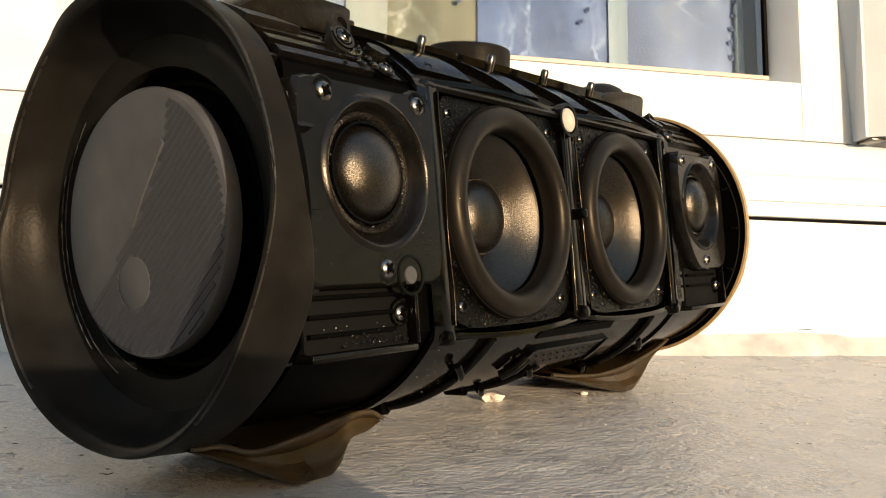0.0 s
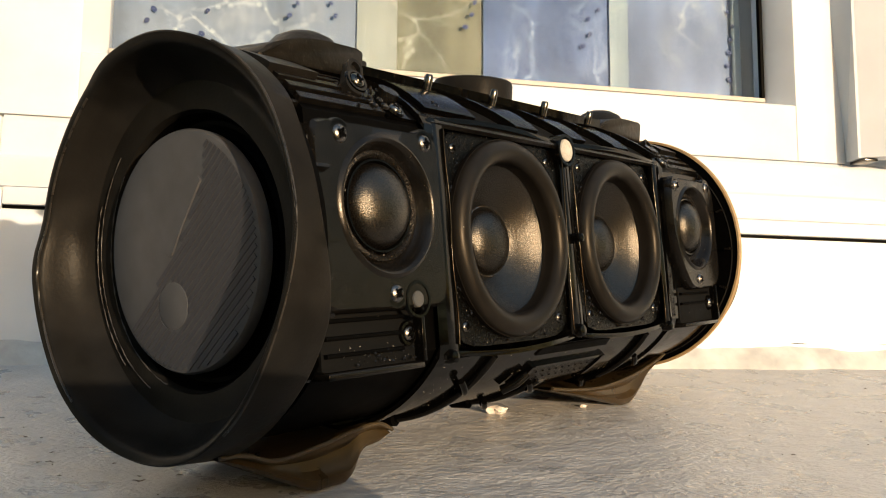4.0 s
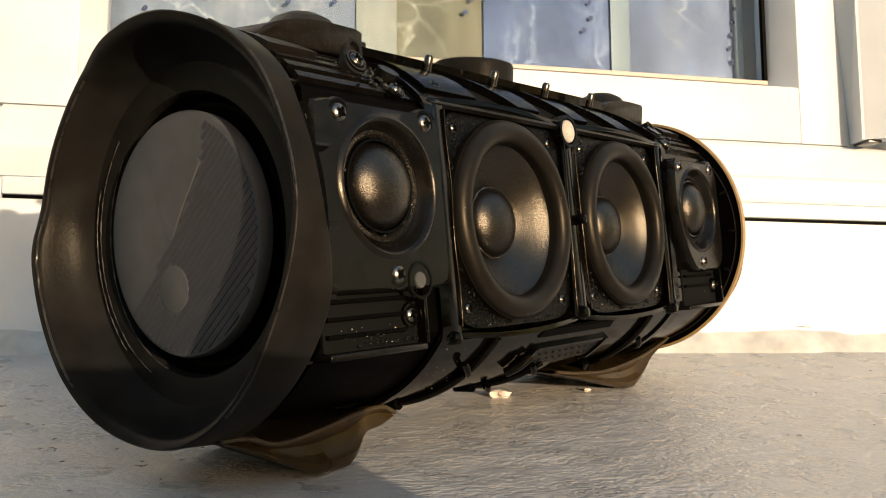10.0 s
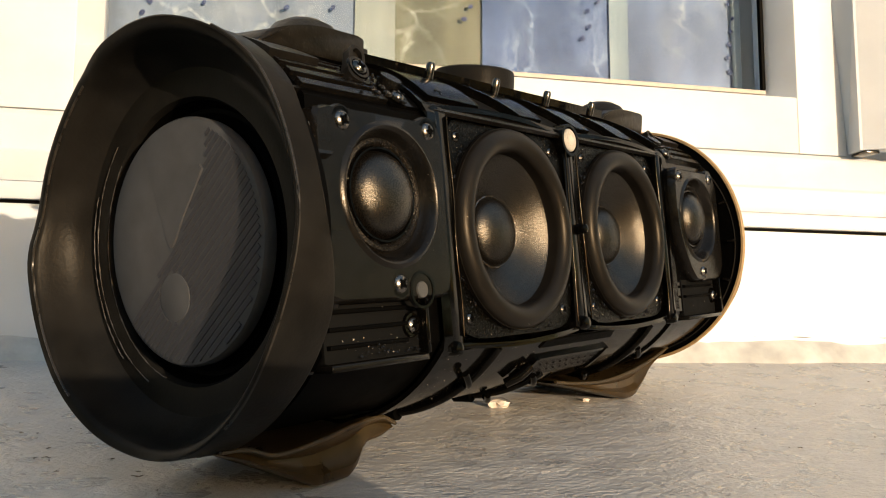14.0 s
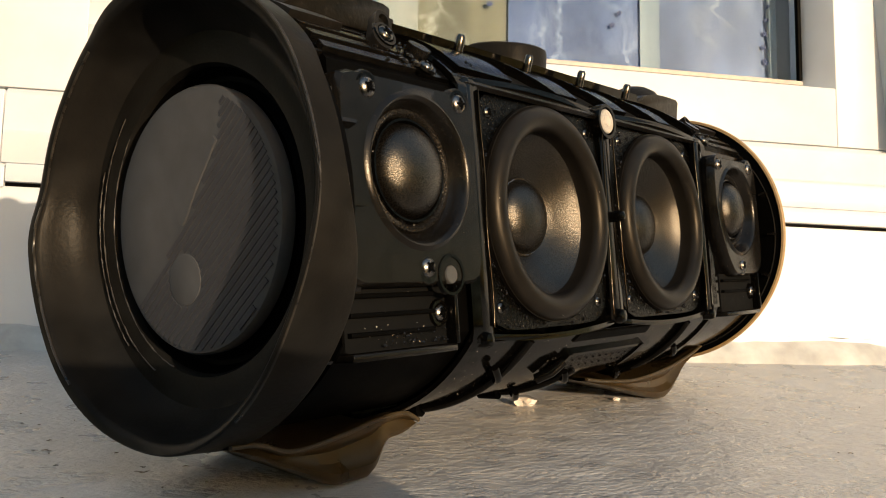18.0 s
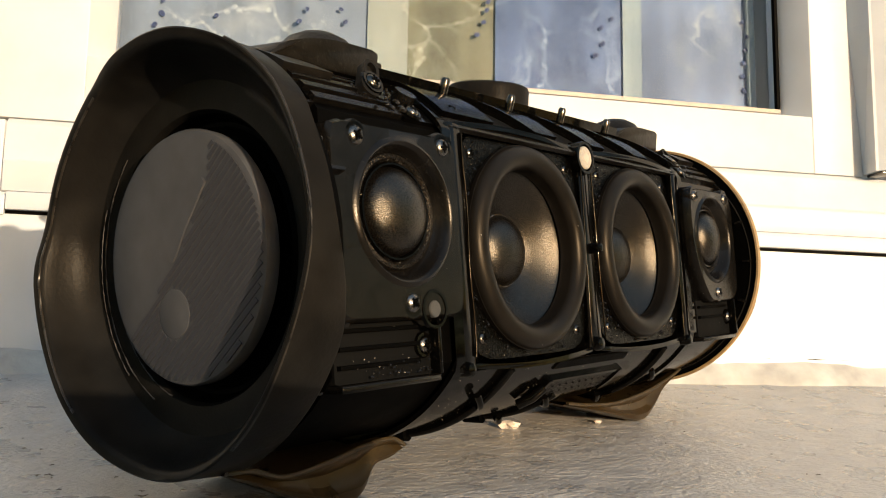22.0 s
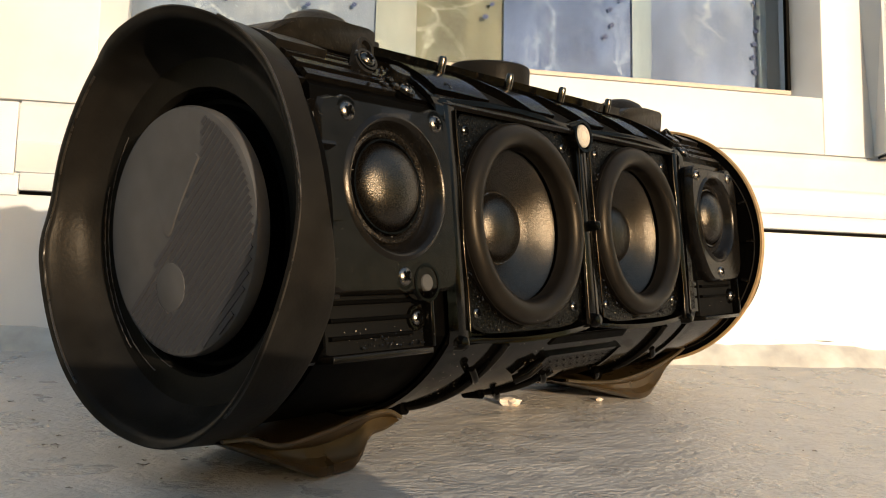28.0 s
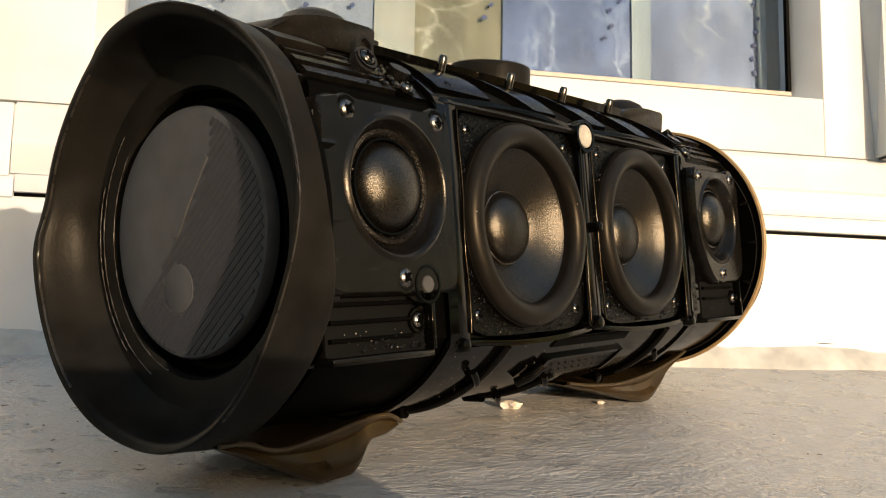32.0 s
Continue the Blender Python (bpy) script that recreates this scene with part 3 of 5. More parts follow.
def patch(x_of, d0, d1, r0, r1, steps=14):
    """A curved plate on the tube between two angles; x_of gives its two ends at an angle."""
    bm = bmesh.new()
    rows = []
    for i in range(steps + 1):
        d = d0 + (d1 - d0) * i / steps
        a, b = x_of(d)
        rows.append([bm.verts.new(on_tube(x, d, r)) for x, r in ((a, r0), (a, r1), (b, r1), (b, r0))])
    for p, q in zip(rows, rows[1:]):
        for j in range(4):
            bm.faces.new((p[j], p[(j + 1) % 4], q[(j + 1) % 4], q[j]))
    bm.faces.new(rows[0])
    bm.faces.new(rows[-1][::-1])
    bmesh.ops.bevel(bm, geom=[e for e in bm.edges if len(e.link_faces) == 2 and e.calc_face_angle(0) > 0.9], offset=min(0.0004, (r1 - r0) * 0.3), segments=1, affect="EDGES")
    return bm


def shell(x0, x1, radius, face, notch):
    """A length of the tube, flat at the front at height face, with a bay of depth notch."""
    half = math.sqrt(radius**2 - (face - AN) ** 2)
    start = math.atan2(half, face - AN)
    pts = []
    k = 72
    for i in range(k + 1):
        a = start + (2 * math.pi - 2 * start) * i / k
        pts.append((AU + radius * math.sin(a), AN + radius * math.cos(a)))
    if notch:
        pts += [(AU - half + 0.001, face - notch), (AU + half - 0.001, face - notch)]
    bm = bmesh.new()
    a = [bm.verts.new(FRONT @ Vector((x0, u, n))) for u, n in pts]
    b = [bm.verts.new(FRONT @ Vector((x1, u, n))) for u, n in pts]
    bm.faces.new(a)
    bm.faces.new(b[::-1])
    for i in range(len(pts)):
        bm.faces.new((a[i], b[i], b[(i + 1) % len(pts)], a[(i + 1) % len(pts)]))
    return bm


def plate(outline, n0, n1, bevel=0.0006, holes=None):
    bm = bmesh.new()
    a = [bm.verts.new((x, u, n0)) for x, u in outline]
    b = [bm.verts.new((x, u, n1)) for x, u in outline]
    bm.faces.new(a)
    top = bm.faces.new(b[::-1])
    for i in range(len(outline)):
        bm.faces.new((a[i], b[i], b[(i + 1) % len(outline)], a[(i + 1) % len(outline)]))
    if bevel:
        bmesh.ops.bevel(bm, geom=list(top.edges), offset=bevel, segments=2, affect="EDGES", profile=0.5)
    bmesh.ops.transform(bm, matrix=FRONT, verts=bm.verts)
    return bm


def rounded(x0, x1, u0, u1, r, k=6):
    pts = []
    for cx, cu, a0 in ((x1 - r, u1 - r, 0), (x0 + r, u1 - r, 90), (x0 + r, u0 + r, 180), (x1 - r, u0 + r, 270)):
        for i in range(k + 1):
            a = radians(a0 + 90 * i / k)
            pts.append((cx + r * math.cos(a), cu + r * math.sin(a)))
    return pts


def front(x, u, n):
    return FRONT @ Matrix.Translation((x, u, n))


SCREW_HEAD = lathe([(0, 0.00112), (0.0010, 0.00109), (0.0016, 0.00096), (0.0021, 0.0006), (0.0024, 0.0001), (0.0024, -0.001)], 20)
SCREW_MESH = bpy.data.meshes.new("screw_head")
SCREW_HEAD.to_mesh(SCREW_MESH)
SCREW_HEAD.free()
SCREW_MESH.materials.append(M_STEEL)
for poly in SCREW_MESH.polygons:
    poly.use_smooth = True
# proud black bars stand in for the shaded slots of the screw cross
cross = solid(-0.0015, 0.0015, -0.00028, 0.00028, 0.0005, 0.00117)
other = solid(-0.00028, 0.00028, -0.0015, 0.0015, 0.0005, 0.00118)
tmp = bpy.data.meshes.new("tmp")
other.to_mesh(tmp)
other.free()
cross.from_mesh(tmp)
CROSS_MESH = bpy.data.meshes.new("slot_shade")
cross.to_mesh(CROSS_MESH)
cross.free()
CROSS_MESH.materials.append(M_MATTE)
SCREW_DARK = SCREW_MESH.copy()
SCREW_DARK.materials.clear()
SCREW_DARK.materials.append(M_DARKSTEEL)
COLLAR = lathe([(0.0024, -0.001), (0.0026, 0.0002), (0.0034, 0.0002), (0.0038, -0.0006)], 18)
COLLAR_MESH = bpy.data.meshes.new("countersink")
COLLAR.to_mesh(COLLAR_MESH)
COLLAR.free()
COLLAR_MESH.materials.append(M_GLOSS)


def screw(m, size=1.0, dark=False, turn=0.0):
    head = new("screw", SCREW_DARK if dark else SCREW_MESH)
    head.parent = speaker
    head.matrix_local = m @ Matrix.Rotation(turn, 4, "Z") @ Matrix.Scale(size, 4)
    tagged(head, "dull steel cross-head screw")
    for nm, me in (("slot_shade", CROSS_MESH), ("countersink", COLLAR_MESH)):
        c = new(nm, me)
        c.parent = head
    return head


# tube
part("tube_body", shell(-0.0815, 0.0815, 0.0578, 0.0002, 0.03), M_GLOSS, speaker, "glossy black tube with two open driver bays")
part("end_section", shell(-0.134, -0.0818, 0.056, 0.0008, 0), M_MATTE, speaker, "satin black end section of the tube")
part("end_section", shell(0.0818, 0.134, 0.056, 0.0008, 0), M_GLOSS, speaker, "satin black end section of the tube")
for s in (-1, 1):
    collar = lathe([(0.0484, 0), (0.0484, 0.008), (0.046, 0.008), (0.046, 0)], 72, Matrix.Translation((0.134 * s - 0.004, AY, AZ)) @ Matrix.Rotation(math.pi / 2, 4, "Y"), closed=True)
    part("neck_ring", collar, M_MATTE, speaker)
    rim = lathe([(0.0574, -0.0022), (0.0588, -0.002), (0.0588, 0.002), (0.0574, 0.0022)], 96, Matrix.Translation((0.0838 * s, AY, AZ)) @ Matrix.Rotation(math.pi / 2, 4, "Y"), closed=True)
    for v in rim.verts:
        loc = FRONT.inverted() @ v.co
        if loc.z > 0.003:
            v.co = FRONT @ Vector((loc.x, loc.y, 0.003))
    part("band", rim, M_GLOSS, speaker, "raised glossy band round the tube")

# woofers
CONES = []


def woofer(cx):
    w = new("woofer")
    w.parent = speaker
    w.matrix_local = front(cx, 0, 0)
    tagged(w, "black woofer with a rubber surround and a domed cap")
    # basket plate with a round opening
    bm = bmesh.new()
    k = 64
    sq = []
    for i in range(k):
        a = 2 * math.pi * (i + 0.5) / k
        c, s = math.cos(a), math.sin(a)
        e = 0.0356 / max((abs(c) ** 7 + abs(s) ** 7) ** (1 / 7), 0.001)
        sq.append((c * e, s * e * 1.005))
    outer = [bm.verts.new((x, y, 0.0)) for x, y in sq]
    outer2 = [bm.verts.new((x, y, -0.004)) for x, y in sq]
    inner = [bm.verts.new((0.0335 * math.cos(2 * math.pi * (i + 0.5) / k), 0.0335 * math.sin(2 * math.pi * (i + 0.5) / k), 0.0)) for i in range(k)]
    inner2 = [bm.verts.new((v.co.x, v.co.y, -0.004)) for v in inner]
    for i in range(k):
        j = (i + 1) % k
        bm.faces.new((outer[i], outer[j], inner[j], inner[i]))
        bm.faces.new((inner[i], inner[j], inner2[j], inner2[i]))
        bm.faces.new((outer[j], outer[i], outer2[i], outer2[j]))
    part("basket_plate", bm, M_GLUE, w, "black plate speckled with dried glue")
    # half-roll surround
    prof = [(0.0343, 0.0002), (0.0343, 0.0014)]
    for i in range(13):
        a = math.pi * (1 - i / 12)
        prof.append((0.0301 - 0.0040 * math.cos(a) * -1 * -1, 0.0014 + 0.0036 * math.sin(a)))
    prof = prof[:2] + sorted(prof[2:], key=lambda q: -q[0]) + [(0.0262, -0.0012), (0.0258, -0.0025), (0.027, -0.004), (0.0335, -0.004)]
    part("surround", lathe(prof, 72, closed=True), M_SURR, w, "thick black rubber roll surround")
    cone = part("cone", lathe([(0.0292, -0.0012), (0.0262, -0.0014), (0.0255, -0.0022), (0.0215, -0.0045), (0.017, -0.0067), (0.0126, -0.0086), (0.0118, -0.0092), (0.0118, -0.012), (0.028, -0.006)], 72, closed=True), M_CONE, w, "grained black paper cone")
    cap = [(0.0124, -0.0088)] + [(0.0122 * math.cos(a), -0.0084 + 0.0056 * math.sin(a)) for a in [radians(d) for d in (0, 10, 20, 32, 45, 58, 70, 80)]] + [(0, -0.0028)]
    part("dust_cap", lathe(cap, 48), M_CONE, cone, "domed black dust cap")
    rng = random.Random(int(cx * 10000))
    ring = [Vector((0.0124 * math.cos(a), 0.0124 * math.sin(a), -0.0085 + rng.uniform(-0.0002, 0.0003))) for a in [2 * math.pi * q / 60 for q in range(61)]]
    part("cap_glue", tube(ring, 0.0004, 6, lambda f: 0.7 + 0.6 * abs(math.sin(f * 47) * math.sin(f * 19))), M_GLUEDROP, cone, "ragged ring of shiny glue round the cap")
    drop = bmesh.new()
    bmesh.ops.create_icosphere(drop, subdivisions=2, radius=0.00065)
    bmesh.ops.translate(drop, verts=drop.verts, vec=(0.0122, 0.001, -0.0079))
    part("glue_drop", drop, M_GLUEDROP, cone, "clear glue drop that catches the light")
    CONES.append(cone)
    for sx in (-0.0286, 0.0286):
        for su in (-0.0289, 0.0289):
            screw(front(cx + sx, su, -0.0002), 0.8, dark=True, turn=sx * 40 + su * 17)
    return w


woofer(-0.0397)
woofer(0.0413)

# frames that hold the drivers
def bay_edge(x0, x1, side):
    """Raised lip along the top or the bottom of a driver bay."""
    k = 12
    pts_o, pts_i = [], []
    for i in range(k + 1):
        f = i / k
        x = x0 + (x1 - x0) * f
        bow = 0.0022 * (1 - (2 * f - 1) ** 2)
        pts_o.append((x, side * (0.0372 + bow)))
        pts_i.append((x, side * (0.0355 + bow)))
    return plate(pts_o + pts_i[::-1] if side > 0 else pts_i + pts_o[::-1], -0.004, 0.0018, 0.0004)


for a, b in ((-0.0795, -0.0035), (0.0035, 0.0795)):
    for side in (1, -1):
        part("bay_lip", bay_edge(a, b, side), M_GLOSS, speaker)
for s in (-1, 1):
    part("side_post", plate(rounded(0.0802 * s - 0.0038, 0.0802 * s + 0.0042, -0.0385, 0.0368, 0.002), -0.004, 0.0024, 0.0006), M_GLOSS, speaker)
    part("side_rail", tube([FRONT @ Vector((0.0757 * s + 0.0004 * math.sin(i), -0.034 + 0.068 * i / 12, 0.0026)) for i in range(13)], 0.0003), M_GLOSS, speaker, "thin glossy rail")
    part("centre_rail", tube([FRONT @ Vector((s * (0.0036 + 0.0016 * (1 - i / 12)), -0.0335 + 0.067 * i / 12, 0.0026)) for i in range(13)], 0.0003), M_GLOSS, speaker, "thin glossy rail")
part("centre_post", plate([(-0.0032, 0.036), (0.0032, 0.036), (0.0046, -0.036), (-0.0046, -0.036)], -0.01, 0.0016, 0.0006), M_GLOSS, speaker)
for x, u, sz in ((0, -0.0345, 0.0026), (-0.0795, -0.0375, 0.0023), (0.0795, -0.0375, 0.0023)):
    part("peg_block", lathe([(0, 0.0042), (sz * 0.8, 0.0038), (sz, 0.0024), (sz, -0.004)], 20, front(x, u, 0)), M_GLOSS, speaker)
part("centre_knob", lathe([(0, 0.0065), (0.0015, 0.006), (0.002, 0.0045), (0.002, -0.002)], 16, front(0.0012, 0.0005, 0)), M_GLOSS, speaker, "small black peg")
part("felt_dot", lathe([(0, 0.0007), (0.0039, 0.0007), (0.0043, 0.0003), (0.0043, -0.002)], 28, front(0.0, 0.0342, 0.0026)), M_CREAM, speaker, "round cream felt dot")
part("dot_centre", lathe([(0, 0.0009), (0.0018, 0.0009), (0.0021, 0.0005)], 24, front(0.0, 0.0342, 0.0026)), M_TANSEAL, speaker, "small tan centre of the dot")
part("dot_seat", lathe([(0.005, 0.0002), (0.0062, 0.0002), (0.0066, -0.006)], 24, front(0.0, 0.0342, 0.003)), M_GLOSS, speaker)
part("grey_dot", lathe([(0, 0.0005), (0.0022, 0.0005), (0.0024, 0.0002), (0.0024, -0.001)], 24, front(-0.0991, -0.0193, 0.0066)), M_GREYDOT, speaker, "round grey felt dot")
part("dot_ring", lathe([(0.0042, 0.0), (0.0046, 0.0009), (0.0054, 0.0009), (0.0058, 0.0)], 24, front(-0.0989, -0.0193, 0.006)), M_GLOSS, speaker)


# tweeters
def tweeter(cx, square):
    """A dome in a dished plate; the plate is a wide rectangle or a shield."""
    t = new("tweeter")
    t.parent = speaker
    t.matrix_local = front(cx, 0.0078, 0)
    tagged(t, "black dome tweeter in a moulded waveguide plate")
    # moulded plate: a rounded shield with a dished middle
    bm = bmesh.new()
    k = 72

    def outline(a):
        c, s = math.cos(a), math.sin(a)
        k = 14 if square else 6
        e = 0.0222 / (abs(c) ** k + abs(s) ** k) ** (1 / k)
        x, y = c * e, s * e
        if square:
            return x * (1.26 if x < 0 else 1.1), y * (1.0 if y > 0 else 1.34)
        if y < 0:
            if x < 0:
                x *= 1 - 0.6 * min(1, (-y / 0.0222)) ** 1.5
            y *= 1.34
        return x * (1.2 if x > 0 else 1.05), y

    levels = [("o", 0.0008), ("o", 0.0052), (0.97, 0.0066), (0.0205, 0.0067), (0.0198, 0.0073), (0.0192, 0.0075), (0.0186, 0.0072), (0.0180, 0.0062), (0.0172, 0.0042), (0.0164, 0.0027), (0.0156, 0.0020), (0.0146, 0.0020)]
    rings = []
    for key, n in levels:
        ring = []
        for i in range(k):
            a = 2 * math.pi * i / k
            ox, oy = outline(a)
            if key == "o":
                p = (ox, oy)
            elif key == 0.97:
                p = (ox * 0.965, oy * 0.965)
            else:
                p = (key * math.cos(a), key * math.sin(a) - 0.0006)
            ring.append(bm.verts.new((*p, n)))
        rings.append(ring)
    for a, b in zip(rings, rings[1:]):
        for i in range(k):
            bm.faces.new((a[i], a[(i + 1) % k], b[(i + 1) % k], b[i]))
    part("waveguide", bm, M_SATIN, t)
    part("glue_ring", lathe([(0.0162, 0.0022), (0.0158, 0.0033), (0.0148, 0.0036), (0.0140, 0.0028), (0.0138, 0.0012)], 56), M_GLUERING, t, "rough ring of dried glue")
    part("trim_ring", lathe([(0.0138, 0.0018), (0.0134, 0.0034), (0.0128, 0.0034), (0.0124, 0.0022)], 56), M_GLOSS, t)
    dome = [(0.0126, 0.0018)] + [(0.0122 * math.cos(radians(d)), 0.0022 + 0.0062 * math.sin(radians(d))) for d in (0, 12, 24, 36, 48, 60, 72, 82)] + [(0, 0.0084)]
    part("dome", lathe(dome, 48), M_CONE, t, "grained black dome")
    for sx, su in ((-0.0178, 0.0182), (0.0178, 0.0190), (0.0008, -0.0252)):
        screw(front(cx + sx, 0.0078 + su, 0.0064), 1.12, turn=sx * 60 + su * 31)
        part("screw_boss", lathe([(0.003, 0.0), (0.0042, 0.0), (0.0046, -0.0008), (0.0046, -0.005)], 20, front(cx + sx, 0.0078 + su, 0.0066)), M_SATIN, speaker)


tweeter(-0.1088, True)
tweeter(0.1082, False)


def vent(x0, x1, slats):
    v = new("vent_box")
    v.parent = speaker
    tagged(v, "ribbed black vent below the tweeter")
    part("tray", plate(rounded(x0, x1, -0.0372, -0.0208, 0.001), -0.004, 0.0012, 0.0004), M_VOID, v)
    for i in range(slats):
        u = -0.0238 - 0.0046 * i
        part("slat", plate([(x0 + 0.001, u - 0.0006), (x1 - 0.007, u - 0.0006), (x1 - 0.007, u + 0.0006), (x0 + 0.001, u + 0.0006)], 0.0008, 0.0028, 0.0003), M_MATTE, v)
    part("rim", plate([(x1 - 0.0012, -0.0372), (x1 + 0.0002, -0.0372), (x1 + 0.0002, -0.0208), (x1 - 0.0012, -0.0208)], 0.0, 0.0048, 0.0003), M_GLOSS, v)
    part("ledge", plate([(x0, -0.0392), (x1, -0.0392), (x1, -0.0374), (x0, -0.0374)], -0.006, 0.004, 0.0004), M_SATIN, v)
    screw(front(x1 - 0.0042, -0.029, 0.0018), 1.0, turn=0.4)


vent(-0.1335, -0.0945, 3)
vent(0.0945, 0.1335, 2)

# shoulder above the woofers: slanted panels with dark pockets between, and pins
FINS = (-0.0815, -0.0520, -0.0125, 0.0235, 0.0615, 0.0815)
for a, b in zip(FINS, FINS[1:]):
    def span(d, a=a, b=b):
        f = (82 - d) / 30
        return (a + 0.0006 + (0.019 * f if a > -0.08 else 0.0), b - 0.0008 - 0.0012 * f + (0.0 if b < 0.08 else 0.0))
    part("shoulder_panel", patch(span, 52, 82, 0.0572, 0.0602), M_PANEL, speaker, "glossy curved panel between two fins")
for a in FINS[1:-1]:
    fin = patch(lambda d, a=a: (a - 0.0005 + 0.019 * (82 - d) / 30, a + 0.0007 + 0.019 * (82 - d) / 30), 50.5, 84, 0.0572, 0.0612)
    part("fin", fin, M_GLOSS, speaker)
def climb(x):
    """How much the crest of the shoulder rises along the tube."""
    return 0.002 * min(1.0, max(0.0, (x + 0.05) / 0.13))


ridge_bm = patch(lambda d: (-0.0815, 0.0815), 80.5, 100, 0.0572, 0.0631)
for v in ridge_bm.verts:
    if v.co.z > AZ + 0.0585:
        v.co.z += climb(v.co.x)
part("shoulder_ridge", ridge_bm, M_GLOSS, speaker)
part("pocket_floor", patch(lambda d: (-0.081, 0.081), 51.2, 80.3, 0.0574, 0.0581), M_VOID, speaker, "dull black pocket between the fins")
part("shoulder_lip", patch(lambda d: (-0.0815, 0.0815), 46.5, 51, 0.0572, 0.0588), M_SATIN, speaker)
for x in (-0.0559, -0.0166, 0.0200, 0.0572):
    base = on_tube(x, 74, 0.0595 + climb(x))
    tip = base + Vector((0, -0.0012, 0.0060))
    part("pin", tube([base, base.lerp(tip, 0.4), base.lerp(tip, 0.85), tip], 0.0016, 12, lambda f: 1.0 if f < 0.95 else 0.7), M_DARKSTEEL, speaker, "short shiny metal pin")
    part("pin_foot", patch(lambda d, x=x: (x - 0.004, x + 0.0016), 69, 73, 0.0595, 0.0604, 4), M_GLOSS, speaker)
screw(Matrix.Translation(on_tube(-0.072, 56, 0.0592)) @ FRONT.to_3x3().to_4x4() @ Matrix.Rotation(radians(-50), 4, "X"), 1.0, dark=True)
part("screw_tower", tube([on_tube(-0.072, 56, 0.055), on_tube(-0.072, 56, 0.0592)], 0.003, 16), M_GLOSS, speaker)

# end shoulder: long ribs, lug and screws
for s in (-1, 1):
    for d in (50, 55.5, 61, 66.5, 72):
        part("end_rib", patch(lambda q, s=s: (min(s * 0.1, s * 0.134), max(s * 0.1, s * 0.134)), d - 1.3, d + 1.3, 0.0552, 0.0576, 3), M_SATIN, speaker)
    part("end_panel", patch(lambda q, s=s: (min(s * (0.114 + 0.0006 * (q - 60)), s * 0.1345), max(s * (0.114 + 0.0006 * (q - 60)), s * 0.1345)), 64, 82, 0.0556, 0.0592, 8), M_WORN, speaker)
    part("end_tray", patch(lambda q, s=s: (min(s * 0.0862, s * 0.099), max(s * 0.0862, s * 0.099)), 48, 66, 0.0552, 0.0572, 8), M_GLOSS, speaker)
    rot = FRONT.to_3x3().to_4x4()
    screw(Matrix.Translation(on_tube(s * 0.0945, 51, 0.0582)) @ rot @ Matrix.Rotation(radians(-42), 4, "X"), 0.9, dark=False)
    part("screw_tower", tube([on_tube(s * 0.0945, 51, 0.054), on_tube(s * 0.0945, 51, 0.058)], 0.003, 16), M_GLOSS, speaker)
    part("screw_tower", tube([on_tube(s * 0.0925, 58, 0.055), on_tube(s * 0.0925, 58, 0.0605)], 0.0035, 16), M_SATIN, speaker)
    link = bmesh.new()
    prof = [(0.0028 * math.sin(radians(d)), 0.0042 + 0.0028 * math.cos(radians(d))) for d in range(-90, 91, 15)] + [(0.0034 * math.sin(radians(d)), -0.0042 + 0.0034 * math.cos(radians(d))) for d in range(90, 271, 15)]
    lo = [link.verts.new((x, y, -0.002)) for x, y in prof]
    hi = [link.verts.new((x, y, 0.0012)) for x, y in prof]
    inner = [link.verts.new((x * 0.62, (y + 0.0003) * 0.8, 0.0012)) for x, y in prof]
    deep = [link.verts.new((v.co.x, v.co.y, -0.0004)) for v in inner]
    for a, c in ((lo, hi), (hi, inner), (inner, deep)):
        for q in range(len(prof)):
            link.faces.new((a[q], a[(q + 1) % len(prof)], c[(q + 1) % len(prof)], c[q]))
    link.faces.new(deep)
    link.faces.new(lo[::-1])
    bmesh.ops.transform(link, matrix=Matrix.Translation(on_tube(s * 0.1042, 62.5, 0.0605 if s < 0 else 0.0572)) @ rot @ Matrix.Rotation(radians(-22), 4, "X") @ Matrix.Rotation(radians(-28 * s * -1), 4, "Z"), verts=link.verts)
    part("strap_link", link, M_RUBBER, speaker, "flat dark link with a screw through it")
    screw(Matrix.Translation(on_tube(s * 0.1048, 60, 0.0606 if s < 0 else 0.0575)) @ rot @ Matrix.Rotation(radians(-22), 4, "X"), 1.1, dark=True)
    part("screw_tower", tube([on_tube(s * 0.1025, 59, 0.054), on_tube(s * 0.1025, 59, 0.0578)], 0.0036, 16), M_GLOSS, speaker)


# rubber mounts on top
def saddle(cx, half, y0, y1, z0, z1, dome, off=0.002):
    m = new("strap_mount")
    m.parent = speaker
    tagged(m, "dark rubber strap mount on top of the tube")
    prof = []
    for i in range(15):
        f = i / 14
        prof.append((cx - half + 2 * half * f, z0 + (z1 - z0) * min(1, math.sin(math.pi * min(f * 0.72, 0.5)) ** 0.6 + 0.0)))
    pts = [(cx - half, z0 - 0.0014)] + prof + [(cx + half, z0 - 0.0014)]
    part("saddle", prism(pts, y0, y1, 0.0012), M_WORN, m)
    part("step", solid(cx + half - 0.004, cx + half + 0.005, y0 + 0.003, y1 - 0.003, z0 - 0.004, z0 + (z1 - z0) * 0.72, 0.0008), M_WORN, m)
    part("button", lathe([(0, dome), (0.005, dome - 0.0006), (0.0095, dome - 0.0026), (0.0128, z1 - 0.0008), (0.013, z0), (0.013, 0.124)], 40, Matrix.Translation((cx + off, (y0 + y1) / 2, 0))), M_WORN, m, "domed rubber button")


